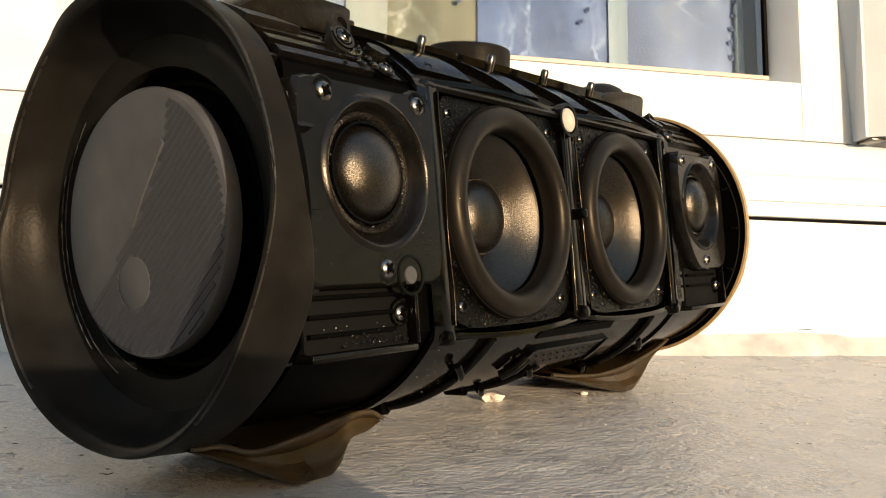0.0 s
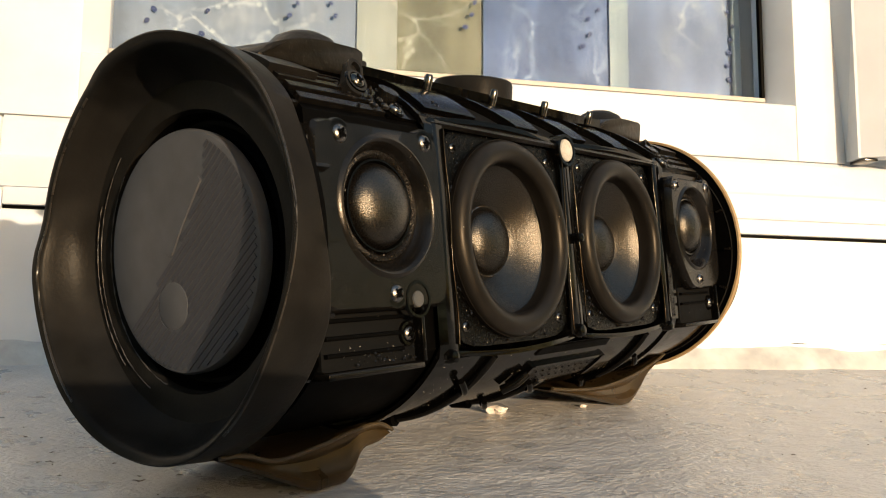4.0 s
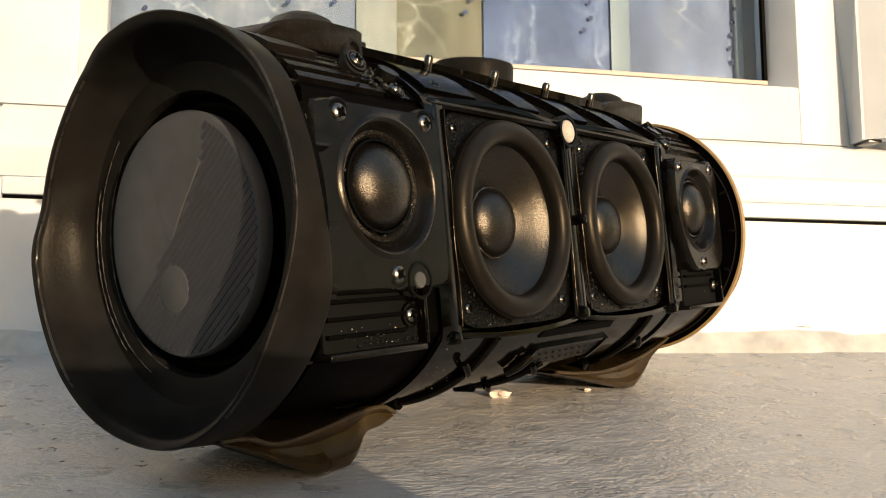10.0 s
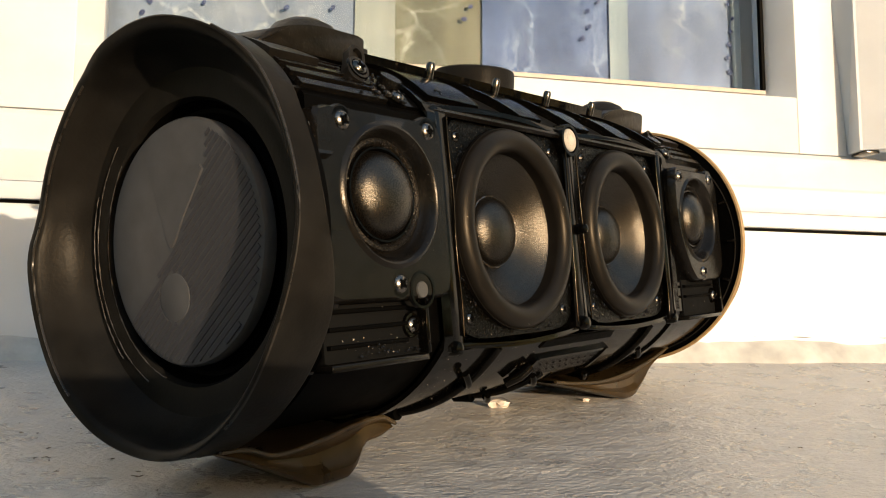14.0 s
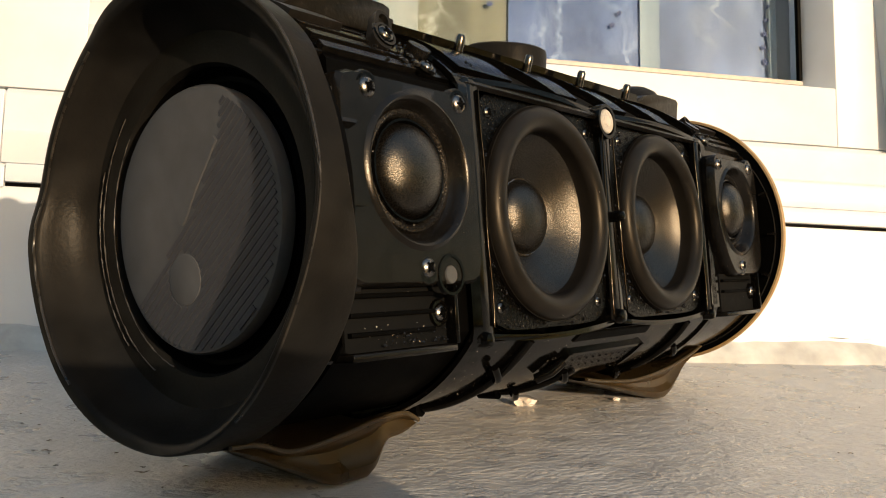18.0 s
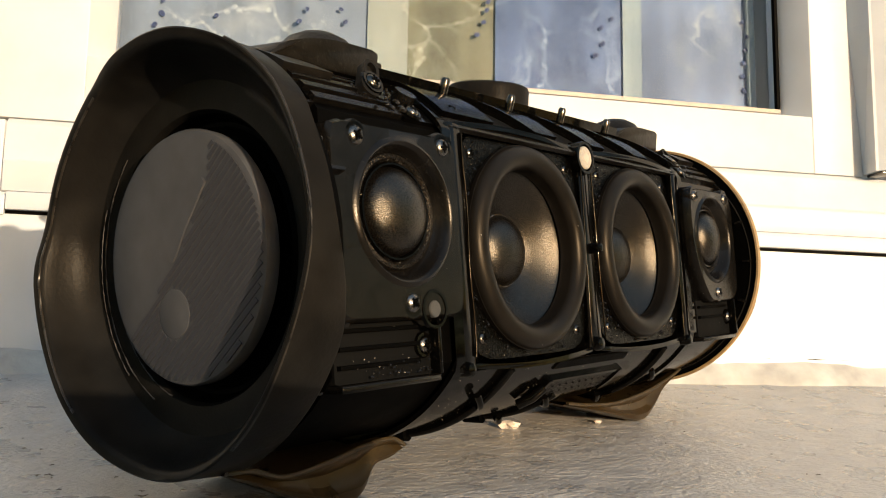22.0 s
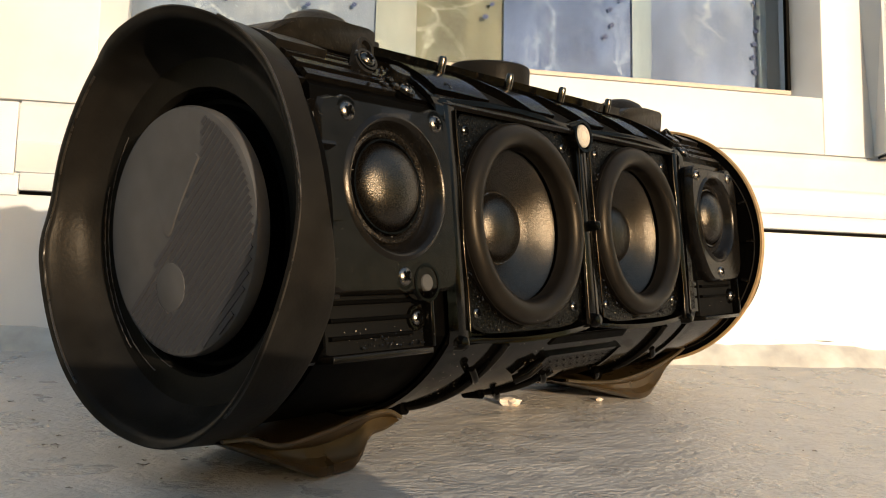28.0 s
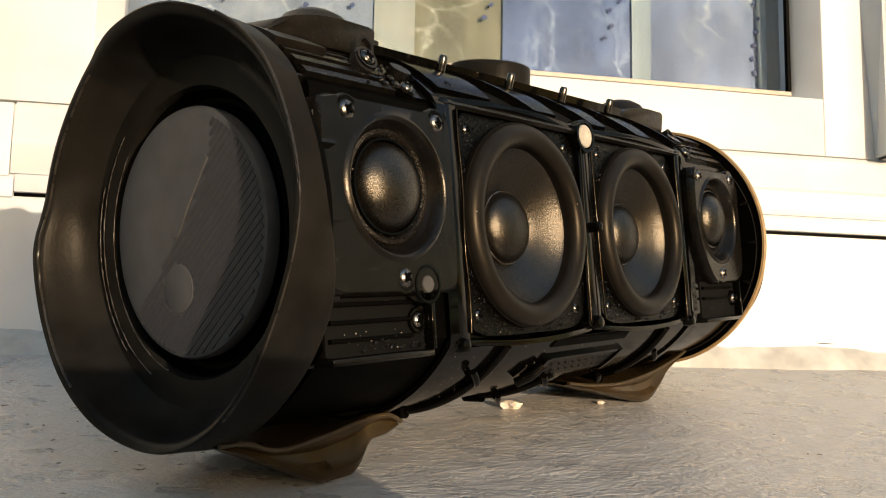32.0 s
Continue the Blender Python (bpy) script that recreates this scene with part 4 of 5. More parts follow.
saddle(-0.1015, 0.0225, -0.013, 0.018, 0.130, 0.1385, 0.1440, 0.0095)
saddle(0.106, 0.0240, -0.013, 0.018, 0.1305, 0.1390, 0.1445, 0.008)
part("top_button", lathe([(0, 0.1431), (0.0155, 0.1431), (0.0164, 0.1425), (0.0168, 0.1412), (0.017, 0.127)], 56, Matrix.Translation((0.008, 0.006, 0))), M_RUBBER, speaker, "flat round rubber control button")

# underside: cable ribs with clips, slot and label tray
def arc_rib(xa, xb, d0, d1, r=0.0016, step=True):
    pts = []
    for i in range(15):
        f = i / 14
        pts.append(on_tube(xa + (xb - xa) * f, d0 + (d1 - d0) * f, 0.0588))
    part("cable_rib", tube(pts, r, 10), M_GLOSS, speaker, "black ribbed cable guide")
    part("rib_end", tube([on_tube(xb, d1 + 6, 0.0592), on_tube(xb, d1 - 2, 0.0594)], r * 1.5, 10), M_MATTE, speaker)


def clip(x, d):
    pts = [on_tube(x - 0.004 + 0.008 * i / 6, d + 5 - 7 * i / 6, 0.0598 + 0.0016 * math.sin(math.pi * i / 6)) for i in range(7)]
    part("clip", tube(pts, 0.0012, 10), M_GLOSS, speaker, "small black cable clip")


arc_rib(-0.0552, -0.0625, -32, -82)
arc_rib(-0.006, -0.014, -52, -86)
arc_rib(0.0585, 0.0625, -32, -88)
part("seam", tube([on_tube(0.0852 + 0.0002 * i, -33 - 5 * i, 0.0571) for i in range(9)], 0.0006), M_MATTE, speaker)
part("seam", tube([on_tube(-0.0845 + 0.0004 * i, -32 - 5 * i, 0.0574) for i in range(12)], 0.0008), M_MATTE, speaker)
for x, d in ((-0.0625, -46), (-0.010, -56), (0.0675, -50), (-0.018, -72), (0.045, -66), (0.061, -74)):
    clip(x, d)
part("slot", patch(lambda d: (-0.024 + 0.0006 * (d + 33), 0.0275), -36, -32.6, 0.0572, 0.0583, 4), M_MATTE, speaker)
part("label_tray", patch(lambda d: (-0.021, 0.029), -53, -42.5, 0.0572, 0.0588, 8), M_GLUE, speaker, "black tray with a worn label")
part("tray_lip", patch(lambda d: (-0.0225, 0.0305), -42.3, -41, 0.0572, 0.0592, 3), M_GLOSS, speaker)
for i in range(9):
    for d in (-45.5, -49.5):
        spot = on_tube(-0.015 + 0.0048 * i, d, 0.0588)
        nub = bmesh.new()
        bmesh.ops.create_icosphere(nub, subdivisions=1, radius=1.0, matrix=Matrix.Translation(spot) @ Matrix.Diagonal((0.0009, 0.0004, 0.0005, 1)))
        part("nub", nub, M_GLOSS, speaker)
part("tray_wall", patch(lambda d: (-0.0235, -0.0212), -54, -41, 0.0572, 0.0597, 8), M_GLOSS, speaker)
part("tray_wall", patch(lambda d: (0.0292, 0.0312), -54, -41, 0.0572, 0.0597, 8), M_GLOSS, speaker)
part("latch", tube([on_tube(-0.024, -44, 0.0595), on_tube(-0.0275, -48, 0.0605), on_tube(-0.0295, -53, 0.0598)], 0.0018, 12), M_GLOSS, speaker, "small black latch")

# end bezels
WAVE = (
    (-170, 0.0565), (-145, 0.0566), (-130, 0.0568), (-112, 0.0562), (-90, 0.0548), (-58, 0.0560), (-22, 0.0572), (12, 0.0517), (45, 0.0503), (66, 0.0535), (80, 0.0568),
    (94, 0.0570), (103, 0.0565), (112, 0.0558), (119, 0.0547), (126, 0.0535), (142, 0.0528), (160, 0.0529), (172, 0.0531), (178, 0.0540), (184, 0.0556), (190, 0.0565),
)


def rim_at(deg):
    """How far the wavy rim of a bezel reaches along the tube at an angle round it."""
    return 0.1 + eased(WAVE, (deg + 170) % 360 - 170)


BACK = ((-170, 0.1408), (-45, 0.1405), (-25, 0.1394), (-14, 0.1391), (-5, 0.1405), (4, 0.1424), (11, 0.1435), (20, 0.1438), (34, 0.1432), (48, 0.1408), (190, 0.1408))


def flare_at(deg):
    """How far the rim swells out or in at an angle round the tube."""
    d = deg % 360
    out = 0.0
    for mid, width, amount in ((64, 42, 0.0022), (30, 30, -0.0007), (335, 30, 0.0007)):
        gap = abs((d - mid + 180) % 360 - 180)
        if gap < width:
            out += amount * (1 + math.cos(math.pi * gap / width)) / 2
    return out


def swollen(bm):
    """Lets a round ring follow the uneven outline of the far bezel."""
    for v in bm.verts:
        deg = math.degrees(math.atan2(v.co.z - AZ, AY - v.co.y))
        lift = 1.02 + 0.027 * max(0.0, math.cos(radians(min(90.0, abs(deg - 58) * 1.4)))) ** 2
        v.co.y, v.co.z = AY + (v.co.y - AY) * lift, AZ + (v.co.z - AZ) * lift


def bezel(s):
    """A flared rubber end ring with a wavy rim; s is the side of the tube."""
    b = new("end_bezel")
    b.parent = speaker
    tagged(b, "flared dark rubber end ring with a wavy rim")
    # (radius, how far along: 0 at the back edge to 1 at the rim, then offset)
    prof = [(0.0572, 0.0, 0.0), (0.0592, 0.0, 0.0), (0.0596, 0.06, 0.0), (0.0590, 0.6, 0.0), (0.0588, 0.93, 0.0), (0.0586, 0.985, 0.0), (0.0581, 1.0, 0.0001), (0.0571, 1.0, 0.0), (0.0560, 0.985, 0.0), (0.0551, 0.945, 0.0), (0.0546, 0.87, 0.0), (0.0540, 0.68, 0.0), (0.0530, 0.42, 0.0), (0.0514, 0.16, 0.0), (0.0490, 0.0, -0.0004), (0.0470, 0.0, -0.0006), (0.0450, 0.0, -0.0007), (0.0430, 0.0, -0.0009), (0.0410, 0.0, -0.0012), (0.0403, 0.0, -0.0024), (0.0400, 0.0, -0.0103), (0.0452, 0.0, -0.0103), (0.0490, 0.0, -0.004), (0.0550, 0.5, -0.001)]
    bm = bmesh.new()
    k = 120
    rings = []
    for i in range(k):
        deg = 360 * i / k
        rim = rim_at(deg)
        ring = []
        for r, f, off in prof:
            back = eased(BACK, (deg + 170) % 360 - 170) if s < 0 and r > 0.057 and f < 0.5 else 0.1408
            x = back + (rim - back) * f + off
            swell = flare_at(deg) * max(0.0, f) ** 1.5
            if f > 0.3 and r < 0.0572:
                swell += 0.0021 * (0.5 + 0.5 * math.cos(radians(deg))) ** 1.5
            ring.append(bm.verts.new(on_tube(s * x, deg, (r + swell) * (0.925 if s > 0 else 1.0))))
        rings.append(ring)
    for i in range(k):
        a, c = rings[i], rings[(i + 1) % k]
        for j in range(len(prof)):
            bm.faces.new((a[j], c[j], c[(j + 1) % len(prof)], a[(j + 1) % len(prof)]))
    part("ring", bm, M_RUBBER, b)
    edge = lathe([(0.0560, 0.1396), (0.0569, 0.1398), (0.0569, 0.1416), (0.0560, 0.1420)] if s < 0 else [(0.0574, 0.1392), (0.0583, 0.1393), (0.0587, 0.1400), (0.0584, 0.1405), (0.0587, 0.1411), (0.0585, 0.1421), (0.0574, 0.1424)], 96, Matrix.Translation((0, AY, AZ)) @ Matrix.Rotation(s * math.pi / 2, 4, "Y"), closed=True)
    if s > 0:
        swollen(edge)
        flange = lathe([(0.0470, 0.1396), (0.0545, 0.1394), (0.0575, 0.1397), (0.0577, 0.1420), (0.0470, 0.1415)], 96, Matrix.Translation((0, AY, AZ)) @ Matrix.Rotation(s * math.pi / 2, 4, "Y"), closed=True)
        swollen(flange)
        part("flange", flange, M_MATTE, b, "dull black flange inside the tan line")
    # far edge is tan to hold the wall's bounced light; near edge stays black
    part("back_edge", edge, M_TAN if s > 0 else M_MATTE, b, "thin edge coloured tan for the glow from the wall" if s > 0 else "")
    inner = lathe([(0.0556, 0.1392), (0.0564, 0.1396), (0.0564, 0.142), (0.0556, 0.142)], 96, Matrix.Translation((0, AY, AZ)) @ Matrix.Rotation(s * math.pi / 2, 4, "Y"), closed=True)
    part("back_lip", inner, M_RUBBER, b)
    for d in (-54, -34, -14, 6, 26, 48):
        part("gusset", patch(lambda q, s=s: (min(s * 0.1345, s * 0.1402), max(s * 0.1345, s * 0.1402)), d - 0.5, d + 0.5, 0.0535, 0.0564, 2), M_SATIN, b)
    # paler tubes draw the highlight along the worn rim
    for r, f, d0, d1 in ((0.0557, 0.972, 128, 236), (0.0588, 0.97, -48, 66)):
        line = []
        for q in range(61):
            deg = d0 + (d1 - d0) * q / 60
            thin = 0.0021 * (0.5 + 0.5 * math.cos(radians(deg))) ** 1.5 if r < 0.0572 else 0.0
            line.append(on_tube(s * (0.1408 + (rim_at(deg) - 0.1408) * f), deg, (r + flare_at(deg) + thin) * (0.925 if s > 0 else 1.0)))
        part("rim_line", tube(line, 0.0004, 6), M_RIMLINE, b, "worn rim edge, its highlight drawn as a paler line")
    rng = random.Random(31)
    # pale arcs on the lit side hold both scuffs and edge highlights
    for r, d0, d1 in ((0.0464, 165, 232), (0.0443, 142, 250), (0.0407, 148, 258)):
        steps = 70
        line = [on_tube(s * (0.1408 - (0.0012 if r < 0.042 else 0.0)), d0 + (d1 - d0) * q / steps, r + rng.uniform(-0.00012, 0.00012)) for q in range(steps + 1)]
        part("scuff_glint_bead", tube(line, 0.00024, 6, lambda f: 0.55 + 0.45 * math.sin(f * 61) * math.sin(f * 23)), M_SCUFF_GLINT, b, "scuffed bead round the opening with its highlight painted pale")
    return b


bezel(-1)
bezel(1)


def radiator(s):
    """The passive radiator: rubber roll, flat plate with slanting ridges and a raised mark of plain shapes."""
    r = new("passive_radiator")
    r.parent = speaker
    tagged(r, "flat grey radiator plate in a black rubber roll")
    base = Matrix.Translation((s * 0.1410, AY, AZ)) @ Matrix.Rotation(s * math.pi / 2, 4, "Y") @ Matrix.Rotation(math.pi / 2 * s, 4, "Z")
    r.matrix_local = base
    part("roll", lathe([(0.0412, -0.004), (0.0404, -0.0035), (0.0392, -0.006), (0.0378, -0.0075), (0.0362, -0.0065), (0.035, -0.005)], 72), M_MATTE, r)
    part("backing", lathe([(0, -0.012), (0.0415, -0.012), (0.0415, -0.0035), (0.041, -0.0035), (0.041, -0.0115), (0, -0.0115)], 60), M_MATTE, r)
    disc = part("plate", lathe([(0, 0.0003), (0.02, 0.0003), (0.0332, 0.0003), (0.0346, -0.0002), (0.0352, -0.0012), (0.035, -0.004), (0, -0.004)], 72), M_DISC, r, "smooth grey radiator plate")
    # slanting ridges over the plate, clear of the smooth field and of the raised marks
    slope = radians(46)
    ax, ay = math.cos(slope), math.sin(slope)

    def ridged(x, y):
        if math.hypot(x, y) > 0.0334 or math.hypot(x + 0.0018, y + 0.0158) < 0.0072:
            return False
        if y > 0.0205:
            return x > 0.0094
        if y > -0.003:
            return x > 0.0098 + (y - 0.0205) * 0.55
        return x > -0.0034 + (y + 0.003) * 0.9

    for i in range(-17, 18):
        off = 0.00195 * i
        half = math.sqrt(max(0.0, 0.0336**2 - off**2))
        line = [(off * ay + t * ax, -off * ax + t * ay) for t in (half * (q / 90 - 1) for q in range(181))]
        runs = [[]]
        for p in line:
            if ridged(*p):
                runs[-1].append(p)
            elif runs[-1]:
                runs.append([])
        for run in runs:
            if len(run) < 5:
                continue
            a, b = run[0], run[-1]
            ridge = solid(-0.5, 0.5, -0.00064, 0.00064, 0.0, 0.00042, 0.0)
            ln = math.hypot(b[0] - a[0], b[1] - a[1])
            bmesh.ops.transform(ridge, matrix=Matrix.Translation(((a[0] + b[0]) / 2, (a[1] + b[1]) / 2, 0.0001)) @ Matrix.Rotation(slope, 4, "Z") @ Matrix.Diagonal((ln, 1, 1, 1)), verts=ridge.verts)
            part("ridge", ridge, M_RIDGE, disc, smooth=False)
    mark = bmesh.new()
    outline = [(-0.0175, 0.0213, 0.00036), (0.0076, 0.0217, 0.0007), (0.0090, 0.0204, 0.0008), (0.0011, 0.0073, 0.0008), (-0.0027, -0.0009, 0.0008), (-0.0040, -0.0020, 0.0007), (-0.0062, -0.0012, 0.00036)]
    a = [mark.verts.new((x, y, 0.0001)) for x, y, _ in outline]
    b = [mark.verts.new(p) for p in outline]
    mark.faces.new(a)
    mark.faces.new(b[::-1])
    for i in range(len(outline)):
        mark.faces.new((a[i], b[i], b[(i + 1) % len(outline)], a[(i + 1) % len(outline)]))
    bmesh.ops.bevel(mark, geom=mark.edges[:], offset=0.00018, segments=2, affect="EDGES")
    part("raised_mark", mark, M_DISC, disc, "raised slanting bar")
    part("raised_mark", lathe([(0, 0.0006), (0.0064, 0.0006), (0.0067, 0.0005), (0.0068, 0.0002)], 36, Matrix.Translation((-0.0018, -0.0158, 0.0))), M_DISC, disc, "raised round spot")
    return disc


RADIATORS = [radiator(-1), radiator(1)]


# feet
def foot(edge, under):
    """A moulded foot: a scalloped saddle under the tube that draws in to a small pad; edge and under give its heights along the tube."""
    f = new("foot")
    f.parent = speaker
    tagged(f, "rubber foot moulded under the tube, bronze for the sunlit sill it mirrors")
    bm = bmesh.new()
    rows, lips = [], ([], [])
    k = 44
    x0, x1 = under[0][0], under[-1][0]
    for i in range(k + 1):
        x = x0 + (x1 - x0) * i / k
        ze, zb = eased(edge, x), max(0.0, eased(under, x))
        drop = max(ze - zb, 0.0012)
        ye = -0.0300
        yb = -0.0312 + 0.002 * min(1.0, zb / 0.01)
        half = [(-0.016, 0.0122), (-0.0262, ze + 0.0002), (ye + 0.0012, ze + 0.0005), (ye - 0.0006, ze), (ye - 0.0004, ze - 0.10 * drop), (ye + 0.0016, ze - 0.3 * drop), (ye + 0.001, ze - 0.55 * drop), (yb - 0.0004, zb + 0.28 * drop), (yb, zb + 0.12 * drop), (yb + 0.0012, zb + 0.02 * drop), (yb + 0.004, zb)]
        ring = half + [(2 * AY - y, z) for y, z in half[::-1]]
        rows.append([bm.verts.new((x, y, z)) for y, z in ring])
        lips[0].append(Vector((x, ye - 0.0002, ze + 0.0002)))
        lips[1].append(Vector((x, 2 * AY - ye + 0.0002, ze + 0.0002)))
    n = len(rows[0])
    for a, b in zip(rows, rows[1:]):
        for q in range(n):
            bm.faces.new((a[q], a[(q + 1) % n], b[(q + 1) % n], b[q]))
    bm.faces.new(rows[0])
    bm.faces.new(rows[-1][::-1])
    part("pad", bm, M_FOOT, f)
    for line in lips:
        part("edge_line", tube(line, 0.0007, 8), M_FOOTEDGE, f, "tan moulded edge")


foot(
    ((-0.146, 0.0163), (-0.1373, 0.0155), (-0.1265, 0.0121), (-0.1076, 0.0137), (-0.0965, 0.0157), (-0.083, 0.0164), (-0.0765, 0.0135)),
    ((-0.146, 0.0155), (-0.1277, 0.0078), (-0.1177, 0.0032), (-0.110, 0.0), (-0.0976, 0.0), (-0.0945, 0.0018), (-0.0895, 0.0082), (-0.0815, 0.0098), (-0.0765, 0.0122)),
)
foot(
    ((0.024, 0.0152), (0.04, 0.0129), (0.0654, 0.0109), (0.0936, 0.0125), (0.118, 0.0165), (0.1335, 0.0203)),
    ((0.024, 0.0143), (0.05, 0.0088), (0.0714, 0.0038), (0.088, 0.0), (0.0964, 0.0), (0.1095, 0.0064), (0.1185, 0.0124), (0.1335, 0.0182)),
)

# crumbs of dried glue and dust on the front
def crumbs():
    rng = random.Random(5)
    bm = bmesh.new()

    def crumb(p, r):
        a = [bm.verts.new(p + r * Vector((rng.uniform(-1, 1), rng.uniform(-1, 1), rng.uniform(-1, 1)))) for _ in range(4)]
        for q in ((0, 1, 2), (0, 1, 3), (0, 2, 3), (1, 2, 3)):
            bm.faces.new([a[k] for k in q])

    for cx in (-0.0397, 0.0413):
        for _ in range(170):
            a, r = rng.uniform(0, 2 * math.pi), rng.uniform(0.0346, 0.044)
            x, u = r * math.cos(a), r * math.sin(a)
            if abs(x) < 0.035 and abs(u) < 0.035:
                crumb(FRONT @ Vector((cx + x, u, 0.0003)), 0.0001 + 0.0003 * rng.random() ** 4)
        for _ in range(14):
            a, r = rng.uniform(0, 2 * math.pi), rng.uniform(0.027, 0.033)
            crumb(FRONT @ Vector((cx + r * math.cos(a), r * math.sin(a), 0.0046)), rng.uniform(0.0001, 0.0003))
    for cx in (-0.1088, 0.1082):
        for _ in range(40):
            a, r = rng.uniform(0, 2 * math.pi), rng.uniform(0.0138, 0.0158)
            crumb(FRONT @ Vector((cx + r * math.cos(a), 0.0078 + r * math.sin(a), 0.0031)), rng.uniform(0.0001, 0.0003))
        for _ in range(22):
            crumb(FRONT @ Vector((cx + rng.uniform(-0.02, 0.02), rng.uniform(-0.036, 0.03), 0.0068)), rng.uniform(0.00008, 0.0002))
    for _ in range(26):
        crumb(FRONT @ Vector((rng.uniform(-0.128, -0.096), rng.uniform(-0.036, -0.031), 0.0026)), rng.uniform(0.0001, 0.0003))
    for _ in range(160):
        d = rng.uniform(-62, -30)
        crumb(on_tube(rng.uniform(-0.08, 0.08), d, 0.0579), rng.uniform(0.0001, 0.00025))
    ob = part("dust_crumbs", bm, M_CRUMB, speaker, "pale crumbs of glue and dust", smooth=False)
    tagged(ob, kind="stuff")


M_CRUMB = principled("pale_dust", (0.3, 0.26, 0.21), 0.35, var=0.4, scale=900)
crumbs()

# rounded beads of black glue round the woofers and the domes
def dried_glue():
    rng = random.Random(77)
    bm = bmesh.new()

    def bead(p, r):
        f = [p + Vector(q) * r * rng.uniform(0.7, 1.3) for q in ((1, 0, 0), (0, 1, 0), (-1, 0, 0), (0, -1, 0), (0, 0, 1), (0, 0, -1))]
        v = [bm.verts.new(q) for q in f]
        for q in range(4):
            bm.faces.new((v[q], v[(q + 1) % 4], v[4]))
            bm.faces.new((v[(q + 1) % 4], v[q], v[5]))

    for cx in (-0.0397, 0.0413):
        for _ in range(300):
            a = rng.uniform(0, 2 * math.pi)
            r = 0.0348 + 0.0035 * rng.random() ** 2 if rng.random() < 0.6 else rng.uniform(0.036, 0.046)
            x, u = r * math.cos(a), r * math.sin(a)
            if abs(x) < 0.0352 and abs(u) < 0.0352:
                bead(FRONT @ Vector((cx + x, u, 0.0002)), 0.00012 + 0.0005 * rng.random() ** 2)
    for cx in (-0.1088, 0.1082):
        for _ in range(260):
            a, r = rng.uniform(0, 2 * math.pi), rng.uniform(0.0136, 0.0158)
            bead(FRONT @ Vector((cx + r * math.cos(a), 0.0078 + r * math.sin(a), 0.0028)), rng.uniform(0.0001, 0.0004))
    for _ in range(45):
        bead(FRONT @ Vector((rng.uniform(-0.122, -0.096), -0.0362 + 0.004 * rng.random() ** 2, 0.0026)), rng.uniform(0.00015, 0.0005))
    ob = part("dried_glue", bm, M_BEAD, speaker, "shiny beads of dried black glue")
    tagged(ob, kind="stuff")


M_BEAD = principled("dried_black_glue", (0.006, 0.005, 0.004), 0.16, var=0.3, scale=700, spec=0.5, tint=(1.0, 0.9, 0.8))
dried_glue()

for x, bow in ((-0.1379, 0.0006), (-0.1354, 0.0003)):
    rail = [FRONT @ Vector((x + bow * math.sin(math.pi * q / 16), -0.0225 + 0.047 * q / 16, 0.0058)) for q in range(17)]
    part("plate_rail", tube(rail, 0.00032, 6, lambda f: 0.7 + 0.3 * math.sin(f * 41)), M_GLUEDROP, speaker, "thin glue-wet rail beside the tweeter plate")


def gunk():
    """Knobs of glue and broken plastic left between the ribs of the end shoulders."""
    rng = random.Random(55)
    bm = bmesh.new()
    for s in (-1, 1):
        for _ in range(110):
            p = on_tube(s * rng.uniform(0.088, 0.112), rng.uniform(49, 66), rng.uniform(0.0562, 0.0585))
            r = 0.0002 + 0.0011 * rng.random() ** 3
            bmesh.ops.create_icosphere(bm, subdivisions=1, radius=r, matrix=Matrix.Translation(p) @ Matrix.Rotation(rng.uniform(0, 3), 4, "X") @ Matrix.Diagonal((rng.uniform(0.7, 2.2), 1, rng.uniform(0.6, 1.2), 1)))
    ob = part("glue_residue", bm, M_BEAD, speaker, "black glue residue between the shoulder ribs")
    tagged(ob, kind="stuff")


gunk()

# the phone that takes the film, unseen, on an added pole: its shade falls on the sill and the ring
def build_phone():
    stand = thing("phone_on_added_pole", "dark unseen phone in front of the sill, on an added pole", "phone")
    part("phone", solid(-0.105, 0.078, -0.398, -0.390, -0.042, 0.034, 0.002), M_MATTE, stand)
    part("added_pole", tube([(0.0, -0.394, -1.2), (0.0, -0.394, -0.6), (0.0, -0.394, -0.04)], 0.008, 12), M_MATTE, stand)


build_phone()

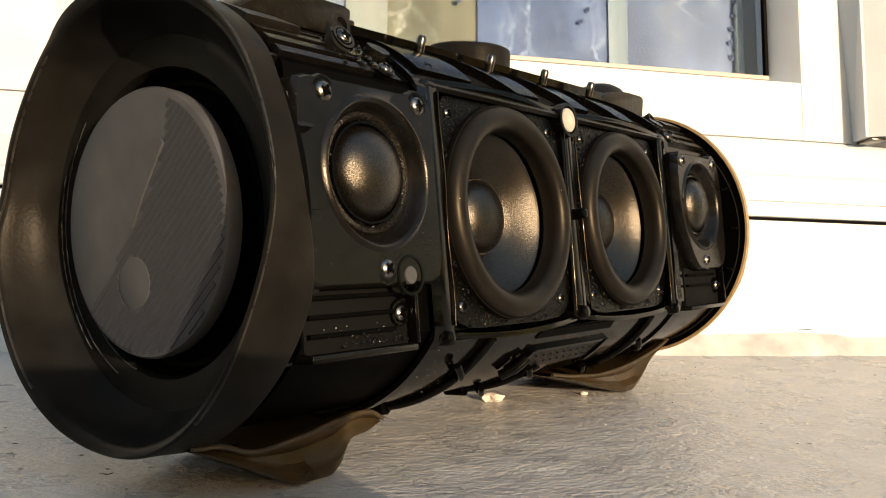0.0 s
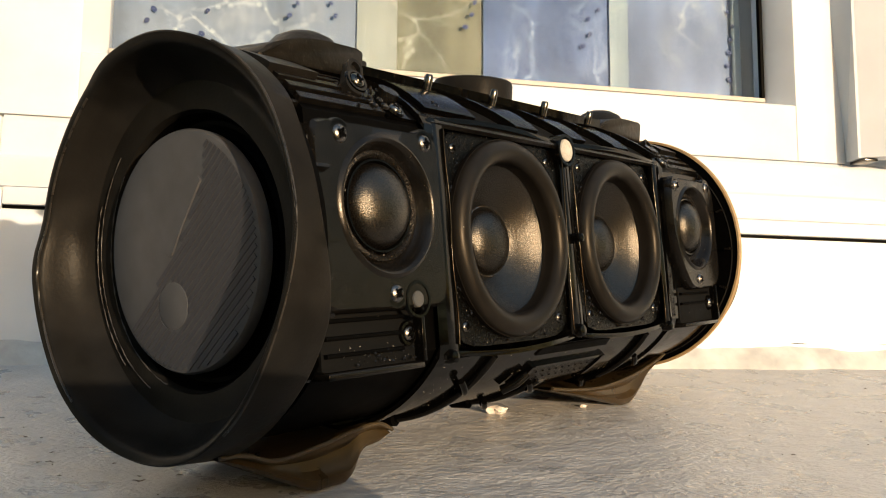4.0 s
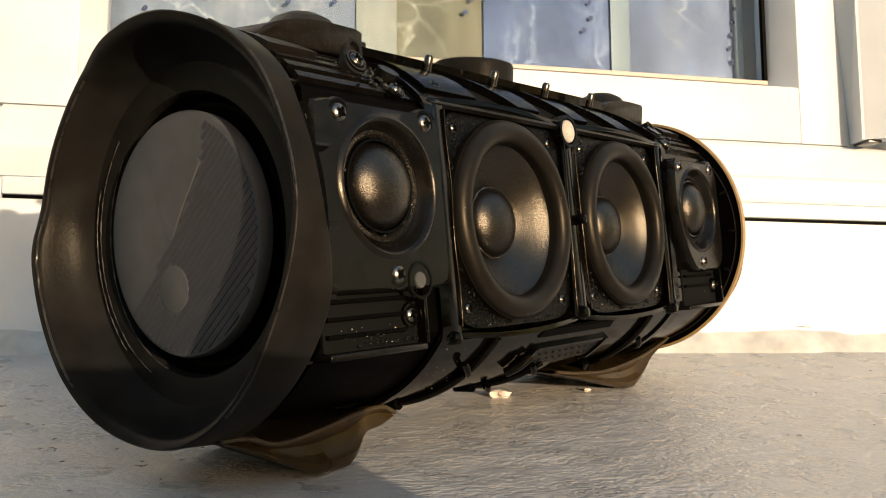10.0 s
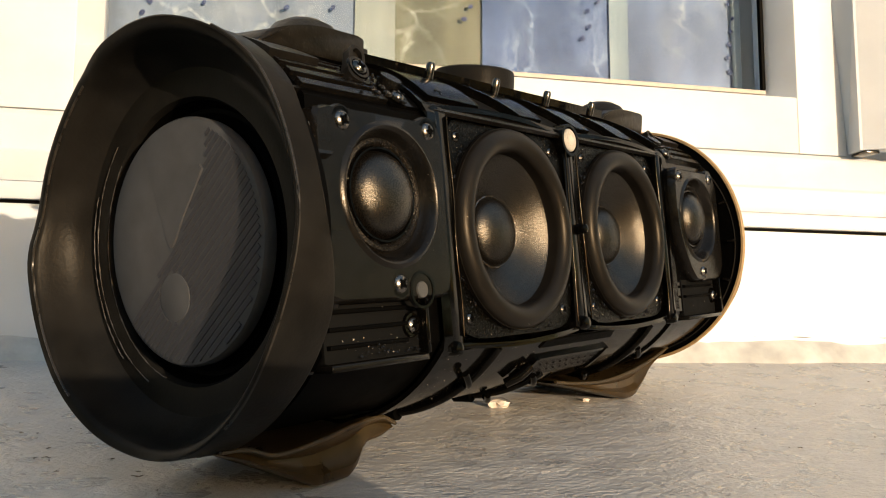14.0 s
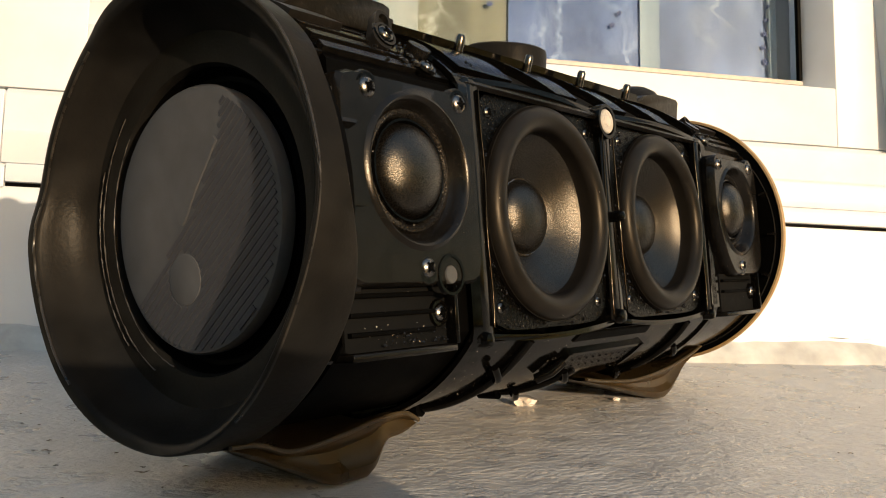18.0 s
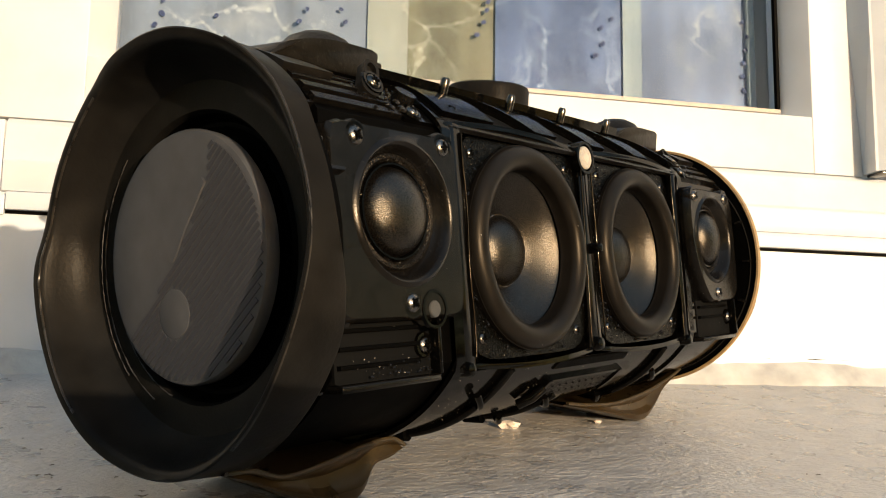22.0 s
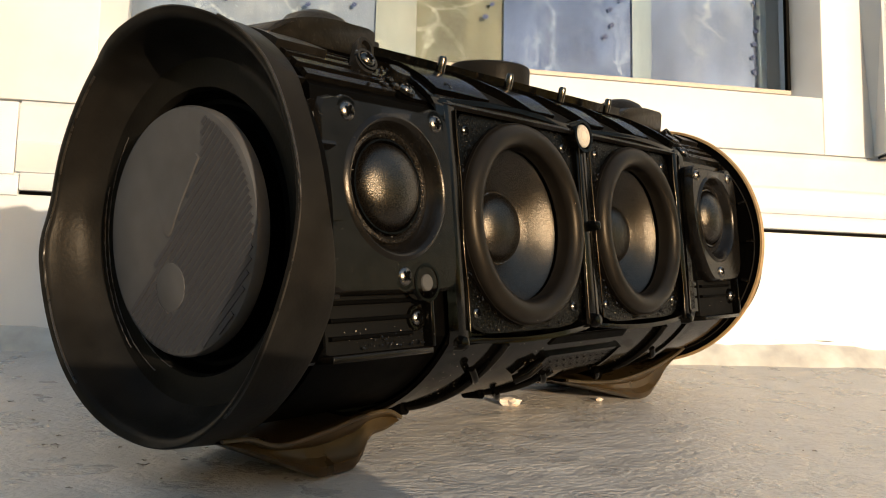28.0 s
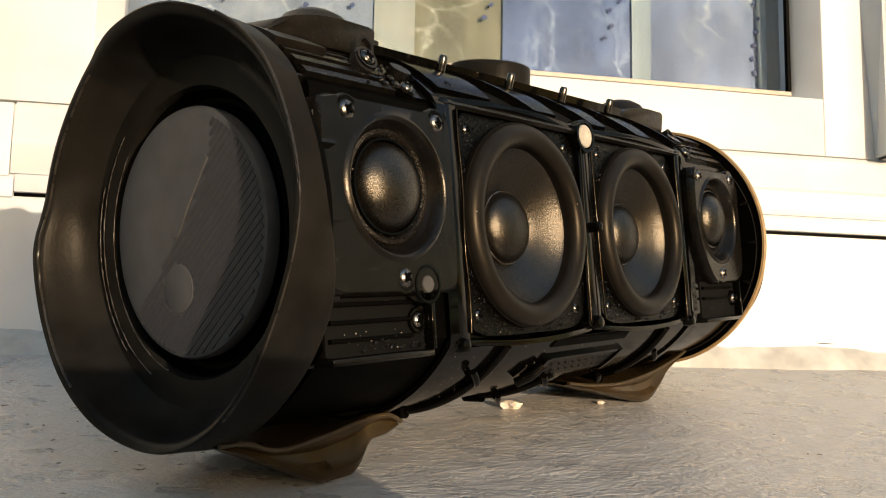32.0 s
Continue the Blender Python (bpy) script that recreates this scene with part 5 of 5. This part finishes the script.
# bits lying on the sill
def chips():
    rng = random.Random(9)
    for x, y, r in ((0.0212, 0.0178, 0.0026), (0.0663, 0.0298, 0.0009)):
        bm = bmesh.new()
        bmesh.ops.create_icosphere(bm, subdivisions=2, radius=1)
        for v in bm.verts:
            k = 1 + 0.95 * noise.noise(v.co * 2.1 + Vector((x * 900, y * 700, 0)))
            v.co = Vector((v.co.x * r * 1.8 * k, v.co.y * r * k, v.co.z * r * 0.75 * k))
        ob = part("stone_chip", bm, M_CHIP, smooth=False)
        ob.matrix_world = SILL @ Matrix.Translation((x, y / math.cos(SLOPE), r * 0.3))
        tagged(ob, "small pale chip of plaster lying on the sill", "chip", group="chips on the sill")
    for x, y, l, a in ((-0.1066, -0.0696, 0.0022, 0.2), (-0.118, -0.075, 0.004, 0.1), (-0.128, -0.055, 0.0014, 0.5), (-0.142, -0.068, 0.0016, 0.3), (0.116, -0.0587, 0.002, -0.3), (-0.1635, -0.0176, 0.0016, 0.0), (-0.19, 0.02, 0.002, 0.3), (-0.15, -0.04, 0.0018, 0.2), (-0.1, -0.085, 0.0012, 0.9)) + tuple((rng.uniform(-0.2, -0.085), rng.uniform(-0.1, 0.02), 0.0005 + 0.0028 * rng.random() ** 3, rng.gauss(0, 0.25)) for _ in range(34)) + tuple((rng.uniform(0.05, 0.33), rng.uniform(-0.08, 0.12), 0.0006 + 0.002 * rng.random() ** 3, rng.gauss(0, 0.4)) for _ in range(26)):
        line = [Vector((l * (q / 8 - 0.5), 0.0005 * math.sin(q * 0.9 + x * 900) * (l / 0.003), 0.0)) for q in range(9)]
        bm = tube(line, 0.00022, 5, lambda f: 0.25 + math.sin(math.pi * f) * (0.7 + 0.3 * math.sin(f * 17)))
        ob = part("grit", bm, M_GRIT)
        ob.matrix_world = SILL @ Matrix.Translation((x, y / math.cos(SLOPE), 0)) @ Matrix.Rotation(a, 4, "Z")
        tagged(ob, "dark sliver of grit stuck on the sill", "grit", group="grit on the sill")


M_GRIT = principled("dark_grit", (0.13, 0.11, 0.09), 0.8)
chips()

# ---- what moves: the cones and the radiator plates pump with the music ----
PUMP = {0.0: -3.2, 1.0: 1.4, 2.0: 2.7, 3.0: 3.0, 5.5: 0.5, 6.0: 2.5, 6.5: -3.3, 7.0: 1.9, 7.5: -1.6, 8.0: -2.3, 8.5: 1.5, 9.0: 0, 9.5: 1.8, 10.0: 0.3, 10.5: 0.5, 11.0: 2.8, 11.5: -3.9, 12.0: 1.1, 12.5: -1.1, 13.0: 1.5, 13.5: -0.4, 14.0: -0.3, 14.5: -0.9, 16.5: 0.3, 17.0: -0.5, 17.5: -0.9, 18.0: -0.9, 18.5: -1, 19.0: -0.9, 19.5: -0.6, 20.0: -0.6, 20.5: 1.7, 21.0: -3.7, 21.5: 2.3, 22.0: -2.1, 22.5: -0.5, 23.0: 2.5, 23.5: -1.1, 24.0: -0.1, 24.5: 2.7, 27.0: -0.3, 28.0: -2.9, 29.0: 3.0, 30.0: 3.0, 31.0: 0.9, 32.0: 0.4}
PLATE = {0.0: -4.0, 1.0: 0.1, 2.0: 1.5, 3.0: -0.7, 6.0: 3.0, 7.0: 1.5, 8.0: -4.0, 9.0: -1.0, 10.0: -1.6, 11.0: 1.0, 12.0: -1.0, 13.0: 2.4, 14.0: -0.8, 17.0: -1.1, 18.0: -0.5, 19.0: -0.2, 20.0: -0.5, 21.0: -4.6, 22.0: -3.4, 23.0: 3.2, 24.0: -0.7, 27.0: -2.4, 28.0: -4.2, 29.0: -0.6, 30.0: -4.1, 31.0: -1.5, 32.0: -0.5}


def pump_at(rng, table, t, spread):
    return table[t] if t in table else rng.uniform(-spread, spread)


def motions():
    rng = random.Random(21)
    steps = [round(0.1 * i, 1) for i in range(321)]
    push = [(t, pump_at(rng, PUMP, t, 2.4)) for t in steps]
    for cone in CONES:
        walk(cone, [(t, pose(0, 0, 0.001 * v)) for t, v in push])
    for plate_ob in RADIATORS:
        walk(plate_ob, [(t, pose(0, 0, -0.001 * PLATE.get(t, 1.1 * v))) for t, v in push])


motions()
